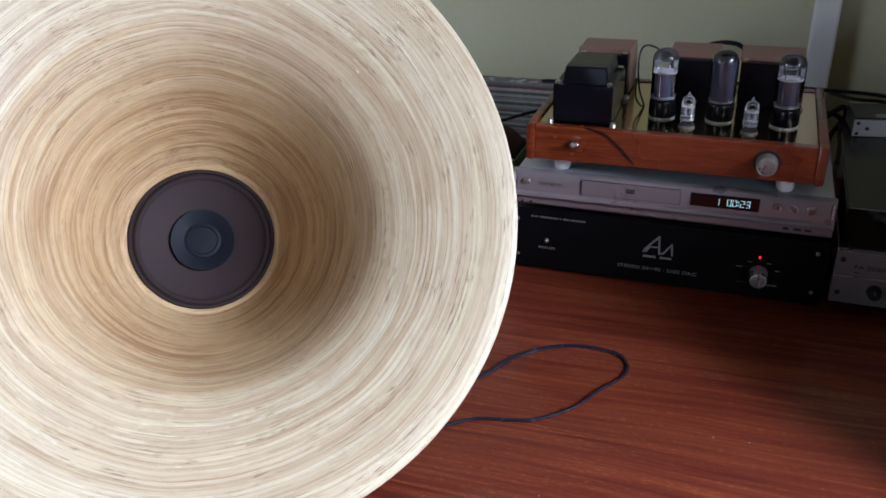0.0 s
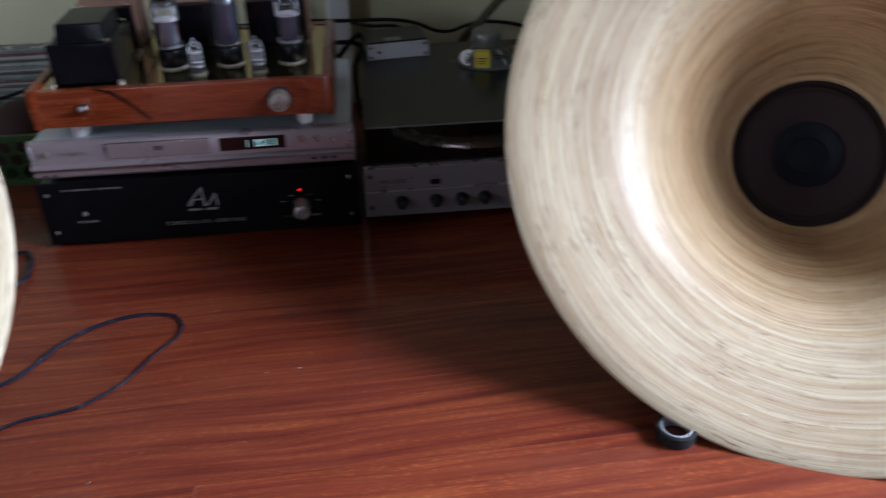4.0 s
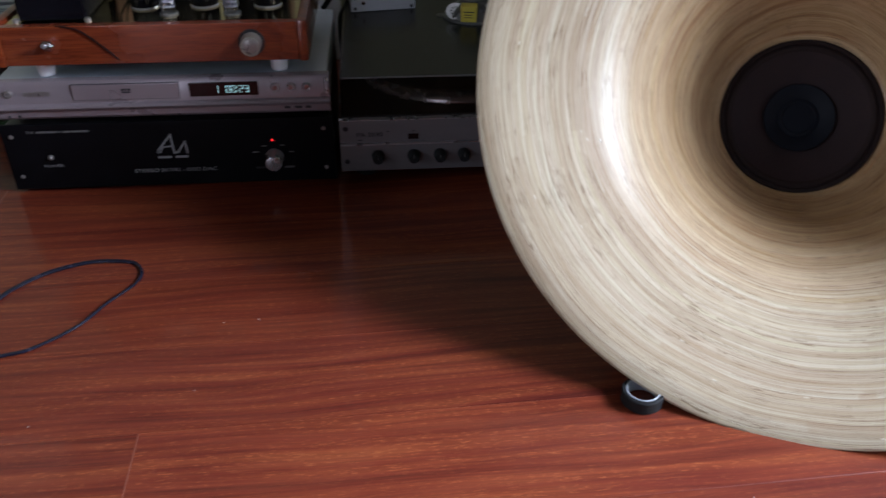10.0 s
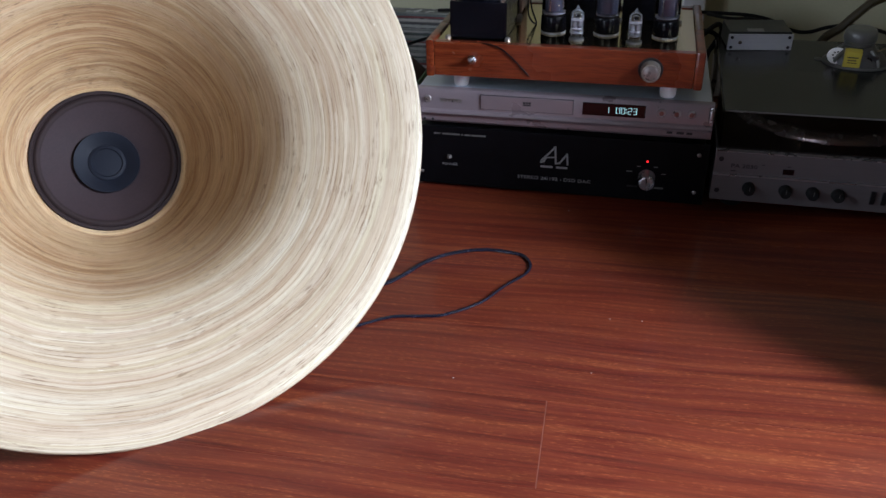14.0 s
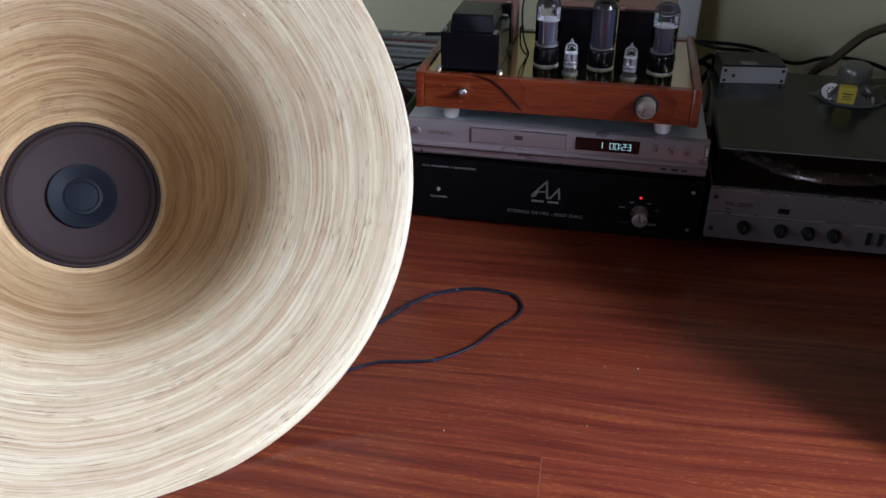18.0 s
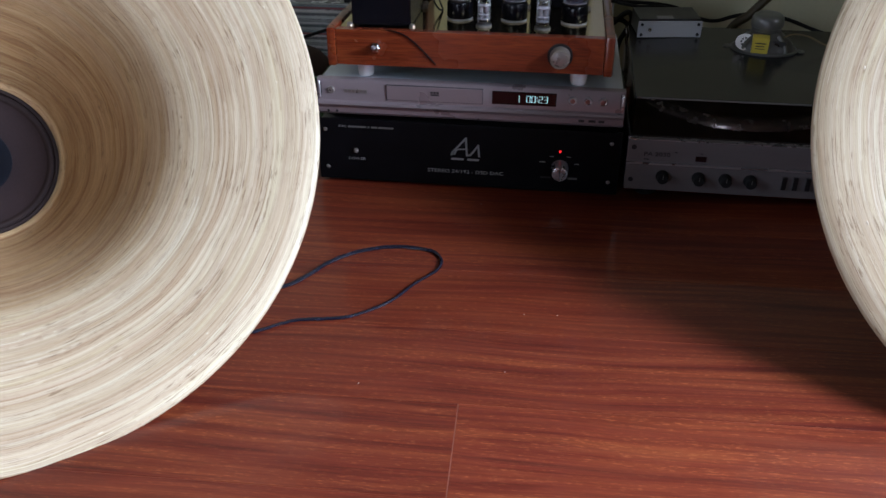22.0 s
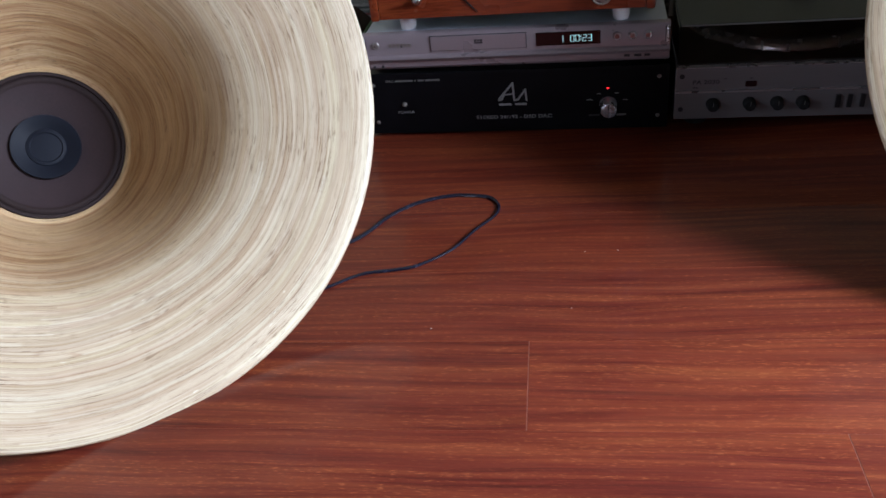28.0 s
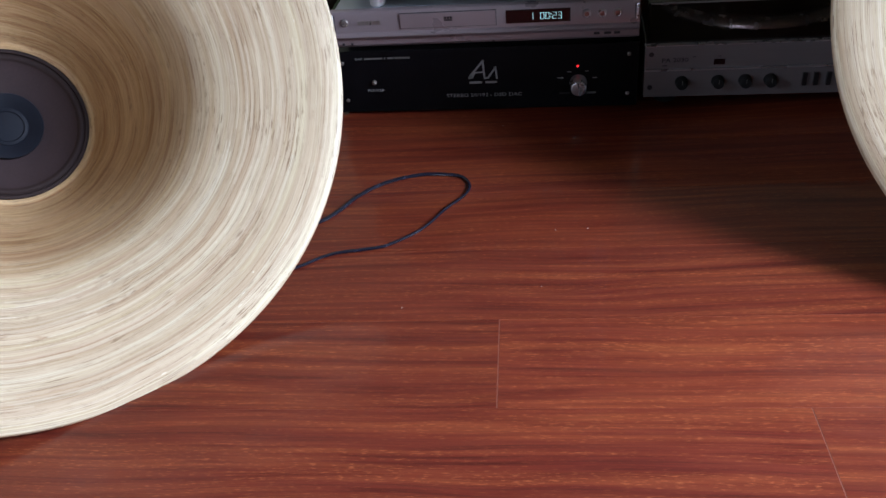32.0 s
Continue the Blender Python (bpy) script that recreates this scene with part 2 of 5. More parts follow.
def bamboo_material():
    """Coiled bamboo strips under lacquer: the map's first axis runs round the coil, its second down the wall in metres."""
    m = bpy.data.materials.new("coiled_bamboo")
    m.use_nodes = True
    nt = m.node_tree
    p = nt.nodes["Principled BSDF"]
    uv = nt.nodes.new("ShaderNodeUVMap").outputs[0]
    sep = nt.nodes.new("ShaderNodeSeparateXYZ")
    nt.links.new(uv, sep.inputs[0])

    def calc(op, *vals):
        n = nt.nodes.new("ShaderNodeMath")
        n.operation = op
        for s, v in zip(n.inputs, vals):
            if isinstance(v, bpy.types.NodeSocket):
                nt.links.new(v, s)
            else:
                s.default_value = v
        return n.outputs[0]

    def joined(a, b, c):
        n = nt.nodes.new("ShaderNodeCombineXYZ")
        for s, v in zip(n.inputs, (a, b, c)):
            nt.links.new(v, s)
        return n.outputs[0]

    def cells(w, feature="F1"):
        """Pieces of uneven length along a line: three random numbers for each, or the way to its edge."""
        n = nt.nodes.new("ShaderNodeTexVoronoi")
        n.voronoi_dimensions, n.feature = "1D", feature
        n.inputs["Scale"].default_value = 1.0
        nt.links.new(w, n.inputs["W"])
        if feature != "F1":
            return n.outputs["Distance"]
        c = nt.nodes.new("ShaderNodeSeparateColor")
        nt.links.new(n.outputs["Color"], c.inputs[0])
        return c.outputs[0], c.outputs[1], c.outputs[2]

    turn = calc("MULTIPLY", sep.outputs[0], 2 * math.pi)
    cx, cy = calc("COSINE", turn), calc("SINE", turn)
    flat = joined(cx, cy, sep.outputs[1])
    # the strips wander a little on their way round
    sway = noised(nt, scaled(nt, flat, (1.3, 1.3, 7)), 1.0, 2.0)
    way = calc("MULTIPLY_ADD", calc("SUBTRACT", sway, 0.5), 0.017, sep.outputs[1])
    v = joined(cx, cy, way)
    # wide strips, each glued up from pieces that end at different places; thin ones between them
    wide_at = calc("MULTIPLY", way, 175.0)
    wr, wg, wb = cells(wide_at)
    wide_edge = cells(wide_at, "DISTANCE_TO_EDGE")
    piece, piece_b, piece_c = cells(calc("MULTIPLY_ADD", calc("FRACT", calc("MULTIPLY_ADD", wr, 7.3, sep.outputs[0])), 4.5, calc("MULTIPLY", wg, 61.0)))
    thin_at = calc("MULTIPLY", way, 640.0)
    tr, tg, tb = cells(thin_at)
    thin_edge = cells(thin_at, "DISTANCE_TO_EDGE")
    sliver, sliver_b, sliver_c = cells(calc("MULTIPLY_ADD", calc("FRACT", calc("MULTIPLY_ADD", tr, 5.7, sep.outputs[0])), 9.0, calc("MULTIPLY", tg, 83.0)))
    bands = noised(nt, scaled(nt, v, (0.8, 0.8, 42)), 1.0, 3.0, 0.55)
    fibre = noised(nt, scaled(nt, v, (5, 5, 1900)), 1.0, 2.0)
    blotch = noised(nt, scaled(nt, v, (3.2, 3.2, 70)), 1.0, 3.0, 0.6)
    tone = ramped(nt, piece, [(0.0, (0.368, 0.278, 0.181)), (0.16, (0.435, 0.345, 0.234)), (0.5, (0.495, 0.420, 0.304)), (0.84, (0.534, 0.471, 0.355)), (1.0, (0.575, 0.527, 0.418))])
    tone = mixed(nt, "RGBA", tone, ramped(nt, sliver, [(0.0, (0.224, 0.152, 0.095)), (0.16, (0.372, 0.285, 0.187)), (0.5, (0.474, 0.398, 0.283)), (0.9, (0.583, 0.527, 0.408))]), 0.50)
    tone = mixed(nt, "RGBA", tone, ramped(nt, bands, [(0.34, (0.325, 0.228, 0.146)), (0.48, (0.465, 0.380, 0.265)), (0.64, (0.540, 0.476, 0.358))]), 0.40)
    tone = mixed(nt, "RGBA", tone, ramped(nt, tb, [(0.0, (1.0, 0.94, 0.90)), (0.45, (1, 1, 1)), (1.0, (0.98, 0.98, 0.86))]), 0.5, "MULTIPLY")
    tone = mixed(nt, "RGBA", tone, ramped(nt, blotch, [(0.62, (1, 1, 1)), (0.78, (0.74, 0.60, 0.50))]), 0.55, "MULTIPLY")
    tone = mixed(nt, "RGBA", tone, ramped(nt, fibre, [(0.3, (0.74, 0.67, 0.60)), (0.58, (1, 1, 1))]), 0.5, "MULTIPLY")
    tone = mixed(nt, "RGBA", tone, ramped(nt, piece_b, [(0.0, (1.0, 0.945, 0.955)), (0.4, (1, 1, 1)), (0.75, (1, 1, 1)), (1.0, (1.0, 1.0, 0.86))]), 0.45, "MULTIPLY")
    # the steep cone turns caramel: browner strips plus some of its shade painted in
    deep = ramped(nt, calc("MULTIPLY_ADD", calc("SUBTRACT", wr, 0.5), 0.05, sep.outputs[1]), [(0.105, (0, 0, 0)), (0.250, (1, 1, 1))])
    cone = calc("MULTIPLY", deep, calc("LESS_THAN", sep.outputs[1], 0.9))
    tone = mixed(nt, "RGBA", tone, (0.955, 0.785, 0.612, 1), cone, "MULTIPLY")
    stripes = noised(nt, scaled(nt, v, (1.0, 1.0, 120)), 1.0, 3.0, 0.6)
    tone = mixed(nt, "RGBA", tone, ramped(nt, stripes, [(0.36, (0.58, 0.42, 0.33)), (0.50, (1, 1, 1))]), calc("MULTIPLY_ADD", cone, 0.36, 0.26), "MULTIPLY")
    # a fine line at every joint, and open glue lines in dashes
    tone = mixed(nt, "RGBA", tone, ramped(nt, thin_edge, [(0.0, (0.45, 0.35, 0.27)), (0.11, (1, 1, 1))]), calc("MULTIPLY_ADD", sliver_c, 0.85, 0.1), "MULTIPLY")
    tone = mixed(nt, "RGBA", tone, ramped(nt, wide_edge, [(0.0, (0.60, 0.48, 0.40)), (0.07, (1, 1, 1))]), calc("MULTIPLY_ADD", piece_c, 0.8, 0.1), "MULTIPLY")
    along = noised(nt, joined(calc("MULTIPLY", cx, 3.4), calc("MULTIPLY", cy, 3.4), calc("MULTIPLY", wb, 97.0)), 1.0, 3.0, 0.6)
    gap = calc("MULTIPLY", calc("LESS_THAN", wide_edge, 0.062), ramped(nt, along, [(0.555, (0, 0, 0)), (0.60, (1, 1, 1))]))
    along_thin = noised(nt, joined(calc("MULTIPLY", cx, 8.0), calc("MULTIPLY", cy, 8.0), calc("MULTIPLY", tb, 97.0)), 1.0, 2.0, 0.5)
    crack = calc("MULTIPLY", calc("LESS_THAN", thin_edge, 0.12), ramped(nt, along_thin, [(0.575, (0, 0, 0)), (0.61, (1, 1, 1))]))
    chips = noised(nt, scaled(nt, v, (14, 14, 620)), 1.0, 2.0, 0.5)
    worn = noised(nt, scaled(nt, v, (3.5, 3.5, 50)), 1.0, 3.0, 0.6)
    chipped = calc("MULTIPLY", ramped(nt, chips, [(0.38, (1, 1, 1)), (0.42, (0, 0, 0))]), ramped(nt, worn, [(0.55, (0, 0, 0)), (0.61, (1, 1, 1))]))
    dark = calc("MAXIMUM", calc("MAXIMUM", calc("MULTIPLY", gap, 0.85), calc("MULTIPLY", crack, 0.8)), calc("MULTIPLY", chipped, 0.65))
    tone = mixed(nt, "RGBA", tone, (0.15, 0.092, 0.052, 1), dark)
    # short pale ends and brown knots
    pale = calc("MULTIPLY", calc("GREATER_THAN", sliver_b, 0.968), calc("GREATER_THAN", thin_edge, 0.10))
    tone = mixed(nt, "RGBA", tone, (0.74, 0.68, 0.55, 1), calc("MULTIPLY", pale, 0.55))
    knots = noised(nt, scaled(nt, v, (10, 10, 190)), 1.0, 3.0)
    brown = ramped(nt, knots, [(0.70, (0, 0, 0)), (0.77, (1, 1, 1))])
    tone = mixed(nt, "RGBA", tone, (0.33, 0.215, 0.13, 1), calc("MULTIPLY", brown, 0.6))
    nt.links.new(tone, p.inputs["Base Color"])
    rr = nt.nodes.new("ShaderNodeMapRange")
    rr.inputs["To Min"].default_value, rr.inputs["To Max"].default_value = 0.38, 0.56
    nt.links.new(piece_b, rr.inputs[0])
    nt.links.new(rr.outputs[0], p.inputs["Roughness"])
    p.inputs["Specular IOR Level"].default_value = 0.2
    p.inputs["Coat Weight"].default_value = 0.18
    p.inputs["Coat Roughness"].default_value = 0.28
    bp = nt.nodes.new("ShaderNodeBump")
    bp.inputs["Strength"].default_value, bp.inputs["Distance"].default_value = 0.5, 0.0008
    height = calc("ADD", calc("MULTIPLY", piece_c, 0.5), calc("MULTIPLY_ADD", fibre, 0.18, calc("MULTIPLY_ADD", pale, 0.4, calc("MULTIPLY_ADD", dark, -0.7, calc("MULTIPLY", sliver_c, 0.18)))))
    nt.links.new(height, bp.inputs["Height"])
    nt.links.new(bp.outputs[0], p.inputs["Normal"])
    soft = nt.nodes.new("ShaderNodeBump")
    soft.inputs["Strength"].default_value, soft.inputs["Distance"].default_value = 0.16, 0.0008
    nt.links.new(piece_c, soft.inputs["Height"])
    nt.links.new(soft.outputs[0], p.inputs["Coat Normal"])
    return m


def laminate():
    """Red-brown laminate with long dark streaks and short pale pores under a clear, glossy film."""
    m = bpy.data.materials.new("red_laminate")
    m.use_nodes = True
    nt = m.node_tree
    p = nt.nodes["Principled BSDF"]
    co = nt.nodes.new("ShaderNodeTexCoord").outputs["Object"]
    info = nt.nodes.new("ShaderNodeObjectInfo")
    mul = nt.nodes.new("ShaderNodeVectorMath")
    mul.operation = "SCALE"
    mul.inputs[0].default_value = (13.0, 7.0, 29.0)
    nt.links.new(info.outputs["Random"], mul.inputs["Scale"])
    add = nt.nodes.new("ShaderNodeVectorMath")
    nt.links.new(co, add.inputs[0])
    nt.links.new(mul.outputs[0], add.inputs[1])
    co = add.outputs[0]
    warp = noised(nt, scaled(nt, co, (2.2, 5, 5)), 1.0, 2.0)
    wv = nt.nodes.new("ShaderNodeVectorMath")
    wv.operation = "MULTIPLY_ADD"
    nt.links.new(warp, wv.inputs[0])
    wv.inputs[1].default_value = (0, 0.050, 0)
    nt.links.new(co, wv.inputs[2])
    w = wv.outputs[0]
    broad = noised(nt, scaled(nt, w, (1.1, 27, 1)), 1.0, 3.0, 0.5)
    flame = noised(nt, scaled(nt, w, (6.5, 62, 1)), 1.0, 3.0, 0.6)
    streak = noised(nt, scaled(nt, w, (2.4, 105, 1)), 1.0, 4.0, 0.62)
    hair = noised(nt, scaled(nt, w, (11.0, 560, 1)), 1.0, 2.0)
    tone = ramped(nt, broad, [(0.30, (0.091, 0.0124, 0.0079)), (0.50, (0.139, 0.0216, 0.0109)), (0.70, (0.193, 0.0396, 0.0148))])
    tone = mixed(nt, "RGBA", tone, ramped(nt, streak, [(0.32, (0.057, 0.0083, 0.0063)), (0.47, (0.129, 0.0195, 0.0104)), (0.66, (0.213, 0.0470, 0.0165))]), 0.62)
    tone = mixed(nt, "RGBA", tone, ramped(nt, hair, [(0.34, (0.50, 0.46, 0.46)), (0.52, (1, 1, 1))]), 0.36, "MULTIPLY")
    tone = mixed(nt, "RGBA", tone, ramped(nt, flame, [(0.36, (0.70, 0.60, 0.66)), (0.49, (1, 1, 1)), (0.66, (1.18, 1.42, 1.32))]), 0.62, "MULTIPLY")
    pore = ramped(nt, noised(nt, scaled(nt, co, (120, 850, 1)), 1.0, 2.0), [(0.57, (0, 0, 0)), (0.68, (1, 1, 1))])
    zone = ramped(nt, streak, [(0.46, (0, 0, 0)), (0.60, (1, 1, 1))])
    tone = mixed(nt, "RGBA", tone, (0.310, 0.088, 0.031, 1), mixed(nt, "FLOAT", 0.0, mixed(nt, "FLOAT", 0.14, 0.75, zone), pore))
    shift = nt.nodes.new("ShaderNodeMapRange")
    shift.inputs["To Min"].default_value, shift.inputs["To Max"].default_value = 0.82, 1.03
    nt.links.new(info.outputs["Random"], shift.inputs[0])
    hsv = nt.nodes.new("ShaderNodeHueSaturation")
    nt.links.new(shift.outputs[0], hsv.inputs["Value"])
    nt.links.new(tone, hsv.inputs["Color"])
    nt.links.new(hsv.outputs[0], p.inputs["Base Color"])
    smear = noised(nt, scaled(nt, co, (5, 5, 5)), 1.0, 4.0)
    for name, lo, hi in (("Roughness", 0.34, 0.50), ("Coat Roughness", 0.08, 0.15)):
        rr = nt.nodes.new("ShaderNodeMapRange")
        rr.inputs["To Min"].default_value, rr.inputs["To Max"].default_value = lo, hi
        nt.links.new(smear, rr.inputs[0])
        nt.links.new(rr.outputs[0], p.inputs[name])
    p.inputs["Specular IOR Level"].default_value = 0.2
    p.inputs["Coat Weight"].default_value = 0.48
    bp = nt.nodes.new("ShaderNodeBump")
    bp.inputs["Strength"].default_value, bp.inputs["Distance"].default_value = 0.06, 0.0008
    nt.links.new(hair, bp.inputs["Height"])
    nt.links.new(bp.outputs[0], p.inputs["Normal"])
    return m


def frosted(name, colour, cover=0.5, rough=0.35):
    """Cloudy plastic: part of the light goes straight through, part is scattered on it."""
    m = material(name, colour, rough, vary=0.05, scale=20, fine=600, bump=0.005, rough_vary=0.03)
    nt = m.node_tree
    see, blend = nt.nodes.new("ShaderNodeBsdfTransparent"), nt.nodes.new("ShaderNodeMixShader")
    blend.inputs[0].default_value = cover
    nt.links.new(nt.nodes["Principled BSDF"].outputs[0], blend.inputs[2])
    nt.links.new(see.outputs[0], blend.inputs[1])
    nt.links.new(blend.outputs[0], nt.nodes["Material Output"].inputs[0])
    return m


def timber(name, low, mid, high, along=(1.4, 30, 30), rough=0.3, coat=0.2, pores=0.3, per_piece=True):
    """Long-grained wood; the grain runs along x of each piece, and each piece is cut from another place."""
    m = bpy.data.materials.new(name)
    m.use_nodes = True
    nt = m.node_tree
    p = nt.nodes["Principled BSDF"]
    co = nt.nodes.new("ShaderNodeTexCoord").outputs["Object"]
    if per_piece:
        info = nt.nodes.new("ShaderNodeObjectInfo")
        mul = nt.nodes.new("ShaderNodeVectorMath")
        mul.operation = "SCALE"
        mul.inputs[0].default_value = (13.0, 7.0, 29.0)
        nt.links.new(info.outputs["Random"], mul.inputs["Scale"])
        add = nt.nodes.new("ShaderNodeVectorMath")
        nt.links.new(co, add.inputs[0])
        nt.links.new(mul.outputs[0], add.inputs[1])
        co = add.outputs[0]
    warp = noised(nt, scaled(nt, co, (3.2, 9, 9)), 1.0, 2.0)
    wv = nt.nodes.new("ShaderNodeVectorMath")
    wv.operation = "MULTIPLY_ADD"
    nt.links.new(warp, wv.inputs[0])
    wv.inputs[1].default_value = (0, 0.085, 0.085)
    nt.links.new(co, wv.inputs[2])
    g = noised(nt, scaled(nt, wv.outputs[0], along), 1.0, 5.0, 0.62)
    f = noised(nt, scaled(nt, co, (along[0] * 9.0, along[1] * 7.0, along[2] * 7.0)), 1.0, 2.0)
    tone = ramped(nt, g, [(0.30, low), (0.50, mid), (0.70, high)])
    dark = ramped(nt, f, [(0.34, (0, 0, 0)), (0.50, (1, 1, 1))])
    tone = mixed(nt, "RGBA", tone, dark, pores, "MULTIPLY")
    nt.links.new(tone, p.inputs["Base Color"])
    smear = noised(nt, scaled(nt, co, (5, 5, 5)), 1.0, 4.0)
    rr = nt.nodes.new("ShaderNodeMapRange")
    rr.inputs["To Min"].default_value, rr.inputs["To Max"].default_value = rough - 0.08, rough + 0.12
    nt.links.new(smear, rr.inputs[0])
    nt.links.new(rr.outputs[0], p.inputs["Roughness"])
    p.inputs["Coat Weight"].default_value, p.inputs["Coat Roughness"].default_value = coat, 0.1
    bp = nt.nodes.new("ShaderNodeBump")
    bp.inputs["Strength"].default_value, bp.inputs["Distance"].default_value = 0.08, 0.001
    nt.links.new(f, bp.inputs["Height"])
    nt.links.new(bp.outputs[0], p.inputs["Normal"])
    return m


BAMBOO = bamboo_material()
FLOOR = laminate()
AMP_WOOD = timber("lacquered_red_wood", (0.092, 0.0138, 0.0055), (0.163, 0.0280, 0.0095), (0.230, 0.050, 0.0145), along=(4, 95, 95), rough=0.25, coat=0.6, pores=0.3)
# for the unseen left and rear walls: dark brown to cut bounce light
LOW_BOUNCE_BROWN = material("low_bounce_brown", (0.20, 0.155, 0.105), 0.75, vary=0.08, scale=3, fine=160, bump=0.06)
PAINT = material("pale_green_wall_paint", (0.47, 0.455, 0.305), 0.75, vary=0.05, scale=3, fine=160, bump=0.06)
TRIM = material("white_trim_paint", (0.66, 0.66, 0.66), 0.5, vary=0.05, scale=6, fine=120, bump=0.05)
# unseen ceiling, toned down and warmed to cut bounce light
CEIL = material("cream_ceiling_paint", (0.30, 0.265, 0.21), 0.8, vary=0.04, scale=3, fine=90)
BLACK = material("black_anodised_aluminium", (0.0045, 0.0042, 0.005), 0.40, vary=0.25, scale=30, fine=900, bump=0.03, spec=0.07)
BLACK_STEEL = material("black_painted_steel", (0.008, 0.008, 0.009), 0.36, vary=0.25, scale=25, fine=600, bump=0.08)
IRON = material("black_laminated_iron", (0.004, 0.004, 0.006), 0.22, vary=0.3, scale=30, fine=500, bump=0.01, spec=0.25)
RUBBER = material("black_rubber", (0.007, 0.007, 0.0075), 0.7, vary=0.3, scale=80, fine=700, bump=0.1, spec=0.25)
CABLE = material("dark_grey_cable_sheath", (0.010, 0.010, 0.019), 0.24, vary=0.3, scale=60, fine=500, bump=0.03, spec=0.5)
HOSE = material("olive_brown_cable_sheath", (0.050, 0.037, 0.014), 0.5, vary=0.25, scale=50, fine=400, bump=0.1)
SILVER = material("silver_painted_plastic", (0.275, 0.222, 0.236), 0.28, 0.40, vary=0.03, scale=18, fine=700, bump=0, rough_vary=0.03)
DVD_TOP = material("brushed_steel_lid", (0.55, 0.59, 0.66), 0.40, 0.35, vary=0.08, scale=10, fine=500, stretch=(1, 12, 1), bump=0.03)
CHROME = material("chrome", (0.75, 0.75, 0.76), 0.14, 1.0, vary=0.05, scale=60, fine=500, bump=0.01, rough_vary=0.06)
ALU = material("brushed_aluminium", (0.50, 0.50, 0.52), 0.45, 0.25, vary=0.07, scale=15, fine=900, stretch=(1, 1, 14), bump=0.04)
GREY_PANEL = material("grey_anodised_panel", (0.175, 0.160, 0.165), 0.42, 0.45, vary=0.08, scale=14, fine=900, stretch=(1, 1, 14), bump=0.04)
GOLD = material("polished_brass_plate", (0.62, 0.50, 0.27), 0.13, 1.0, vary=0.10, scale=20, fine=260, bump=0.01, rough_vary=0.07)
COPPER_BROWN = material("pinkish_brown_end_cap", (0.19, 0.10, 0.075), 0.5, vary=0.12, scale=30, fine=500, bump=0.05)
WHITE = material("white_plastic", (0.86, 0.85, 0.85), 0.4, vary=0.05, scale=40, fine=500, bump=0.02)
CERAMIC = material("grey_white_ceramic", (0.30, 0.30, 0.32), 0.3, vary=0.06, scale=60, fine=600)
INK = material("pale_grey_print", (0.20, 0.195, 0.195), 0.5, vary=0.06, scale=90, fine=900, bump=0)
DARK_INK = material("dark_print", (0.008, 0.008, 0.010), 0.5, vary=0.1, scale=90, fine=900, bump=0)
SMOKE_LENS = material("dark_display_window", (0.012, 0.004, 0.005), 0.12, vary=0.2, scale=40, fine=500, bump=0, rough_vary=0.04)
SEGMENT = material("lit_cyan_segments", (0.50, 0.90, 0.95), 0.4, glow=0.75, bump=0, vary=0.02)
RED_LED = material("lit_red_lamp", (1.0, 0.02, 0.03), 0.3, glow=1.6, bump=0, vary=0.02)
CONE = material("brown_grey_paper_cone", (0.026, 0.0165, 0.0175), 0.7, vary=0.16, scale=30, fine=380, bump=0.12, spec=0.15)
DUSTCAP = material("blue_grey_cone_centre", (0.0045, 0.0060, 0.0105), 0.6, vary=0.16, scale=30, fine=400, bump=0.08, spec=0.15)
SURROUND = material("dark_brown_surround", (0.021, 0.0135, 0.013), 0.7, vary=0.15, scale=40, fine=500, bump=0.08, spec=0.12)
GASKET = material("black_foam_gasket", (0.006, 0.005, 0.0055), 0.8, vary=0.2, scale=60, fine=600, bump=0.1, spec=0.12)
YELLOW = material("yellow_plastic", (0.50, 0.40, 0.05), 0.45, vary=0.08, scale=50, fine=500)
GREEN = material("green_plastic_crate", (0.020, 0.058, 0.014), 0.5, vary=0.2, scale=30, fine=400)
MAROON = material("dark_red_cloth", (0.035, 0.011, 0.010), 0.8, vary=0.3, scale=60, fine=500, bump=0.2)
PLATE_GREY = material("grey_tube_plate", (0.068, 0.072, 0.110), 0.34, 0.4, vary=0.2, scale=60, fine=600)
MICA = material("silver_white_mica", (0.74, 0.74, 0.80), 0.3, 0.2, vary=0.1, scale=60, fine=600)
CLEAR = glass("clear_tube_glass", (0.97, 0.97, 0.98), 0.02, 0.97)
SMOKED = glass("smoked_acrylic", (0.78, 0.75, 0.74), 0.05, 1.0)
SOOT = glass("smoky_getter_glass", (0.22, 0.21, 0.23), 0.08, 1.0)
PLATTER = material("polished_platter_rim", (0.80, 0.80, 0.82), 0.26, 0.85, vary=0.08, scale=50, fine=500)
CARD = material("grey_cardboard", (0.10, 0.095, 0.09), 0.5, vary=0.2, scale=60, fine=600)
DIM_SILVER = material("dull_silver_plastic", (0.26, 0.23, 0.215), 0.30, 0.6, vary=0.1, scale=60, fine=600)
STICKER = material("faded_sticker", (0.20, 0.20, 0.20), 0.4, vary=0.1, scale=60, fine=600)
SATIN = material("satin_silver", (0.50, 0.48, 0.50), 0.28, 0.8, vary=0.06, scale=60, fine=600)
EDGE = material("edge_highlight_grey", (0.13, 0.13, 0.135), 0.35, vary=0.3, scale=60, fine=600)
PALE = material("pale_lavender_paper", (0.50, 0.50, 0.56), 0.5, vary=0.06, scale=60, fine=600)
BLUE = material("deep_blue_card", (0.03, 0.045, 0.22), 0.4, vary=0.1, scale=60, fine=600)
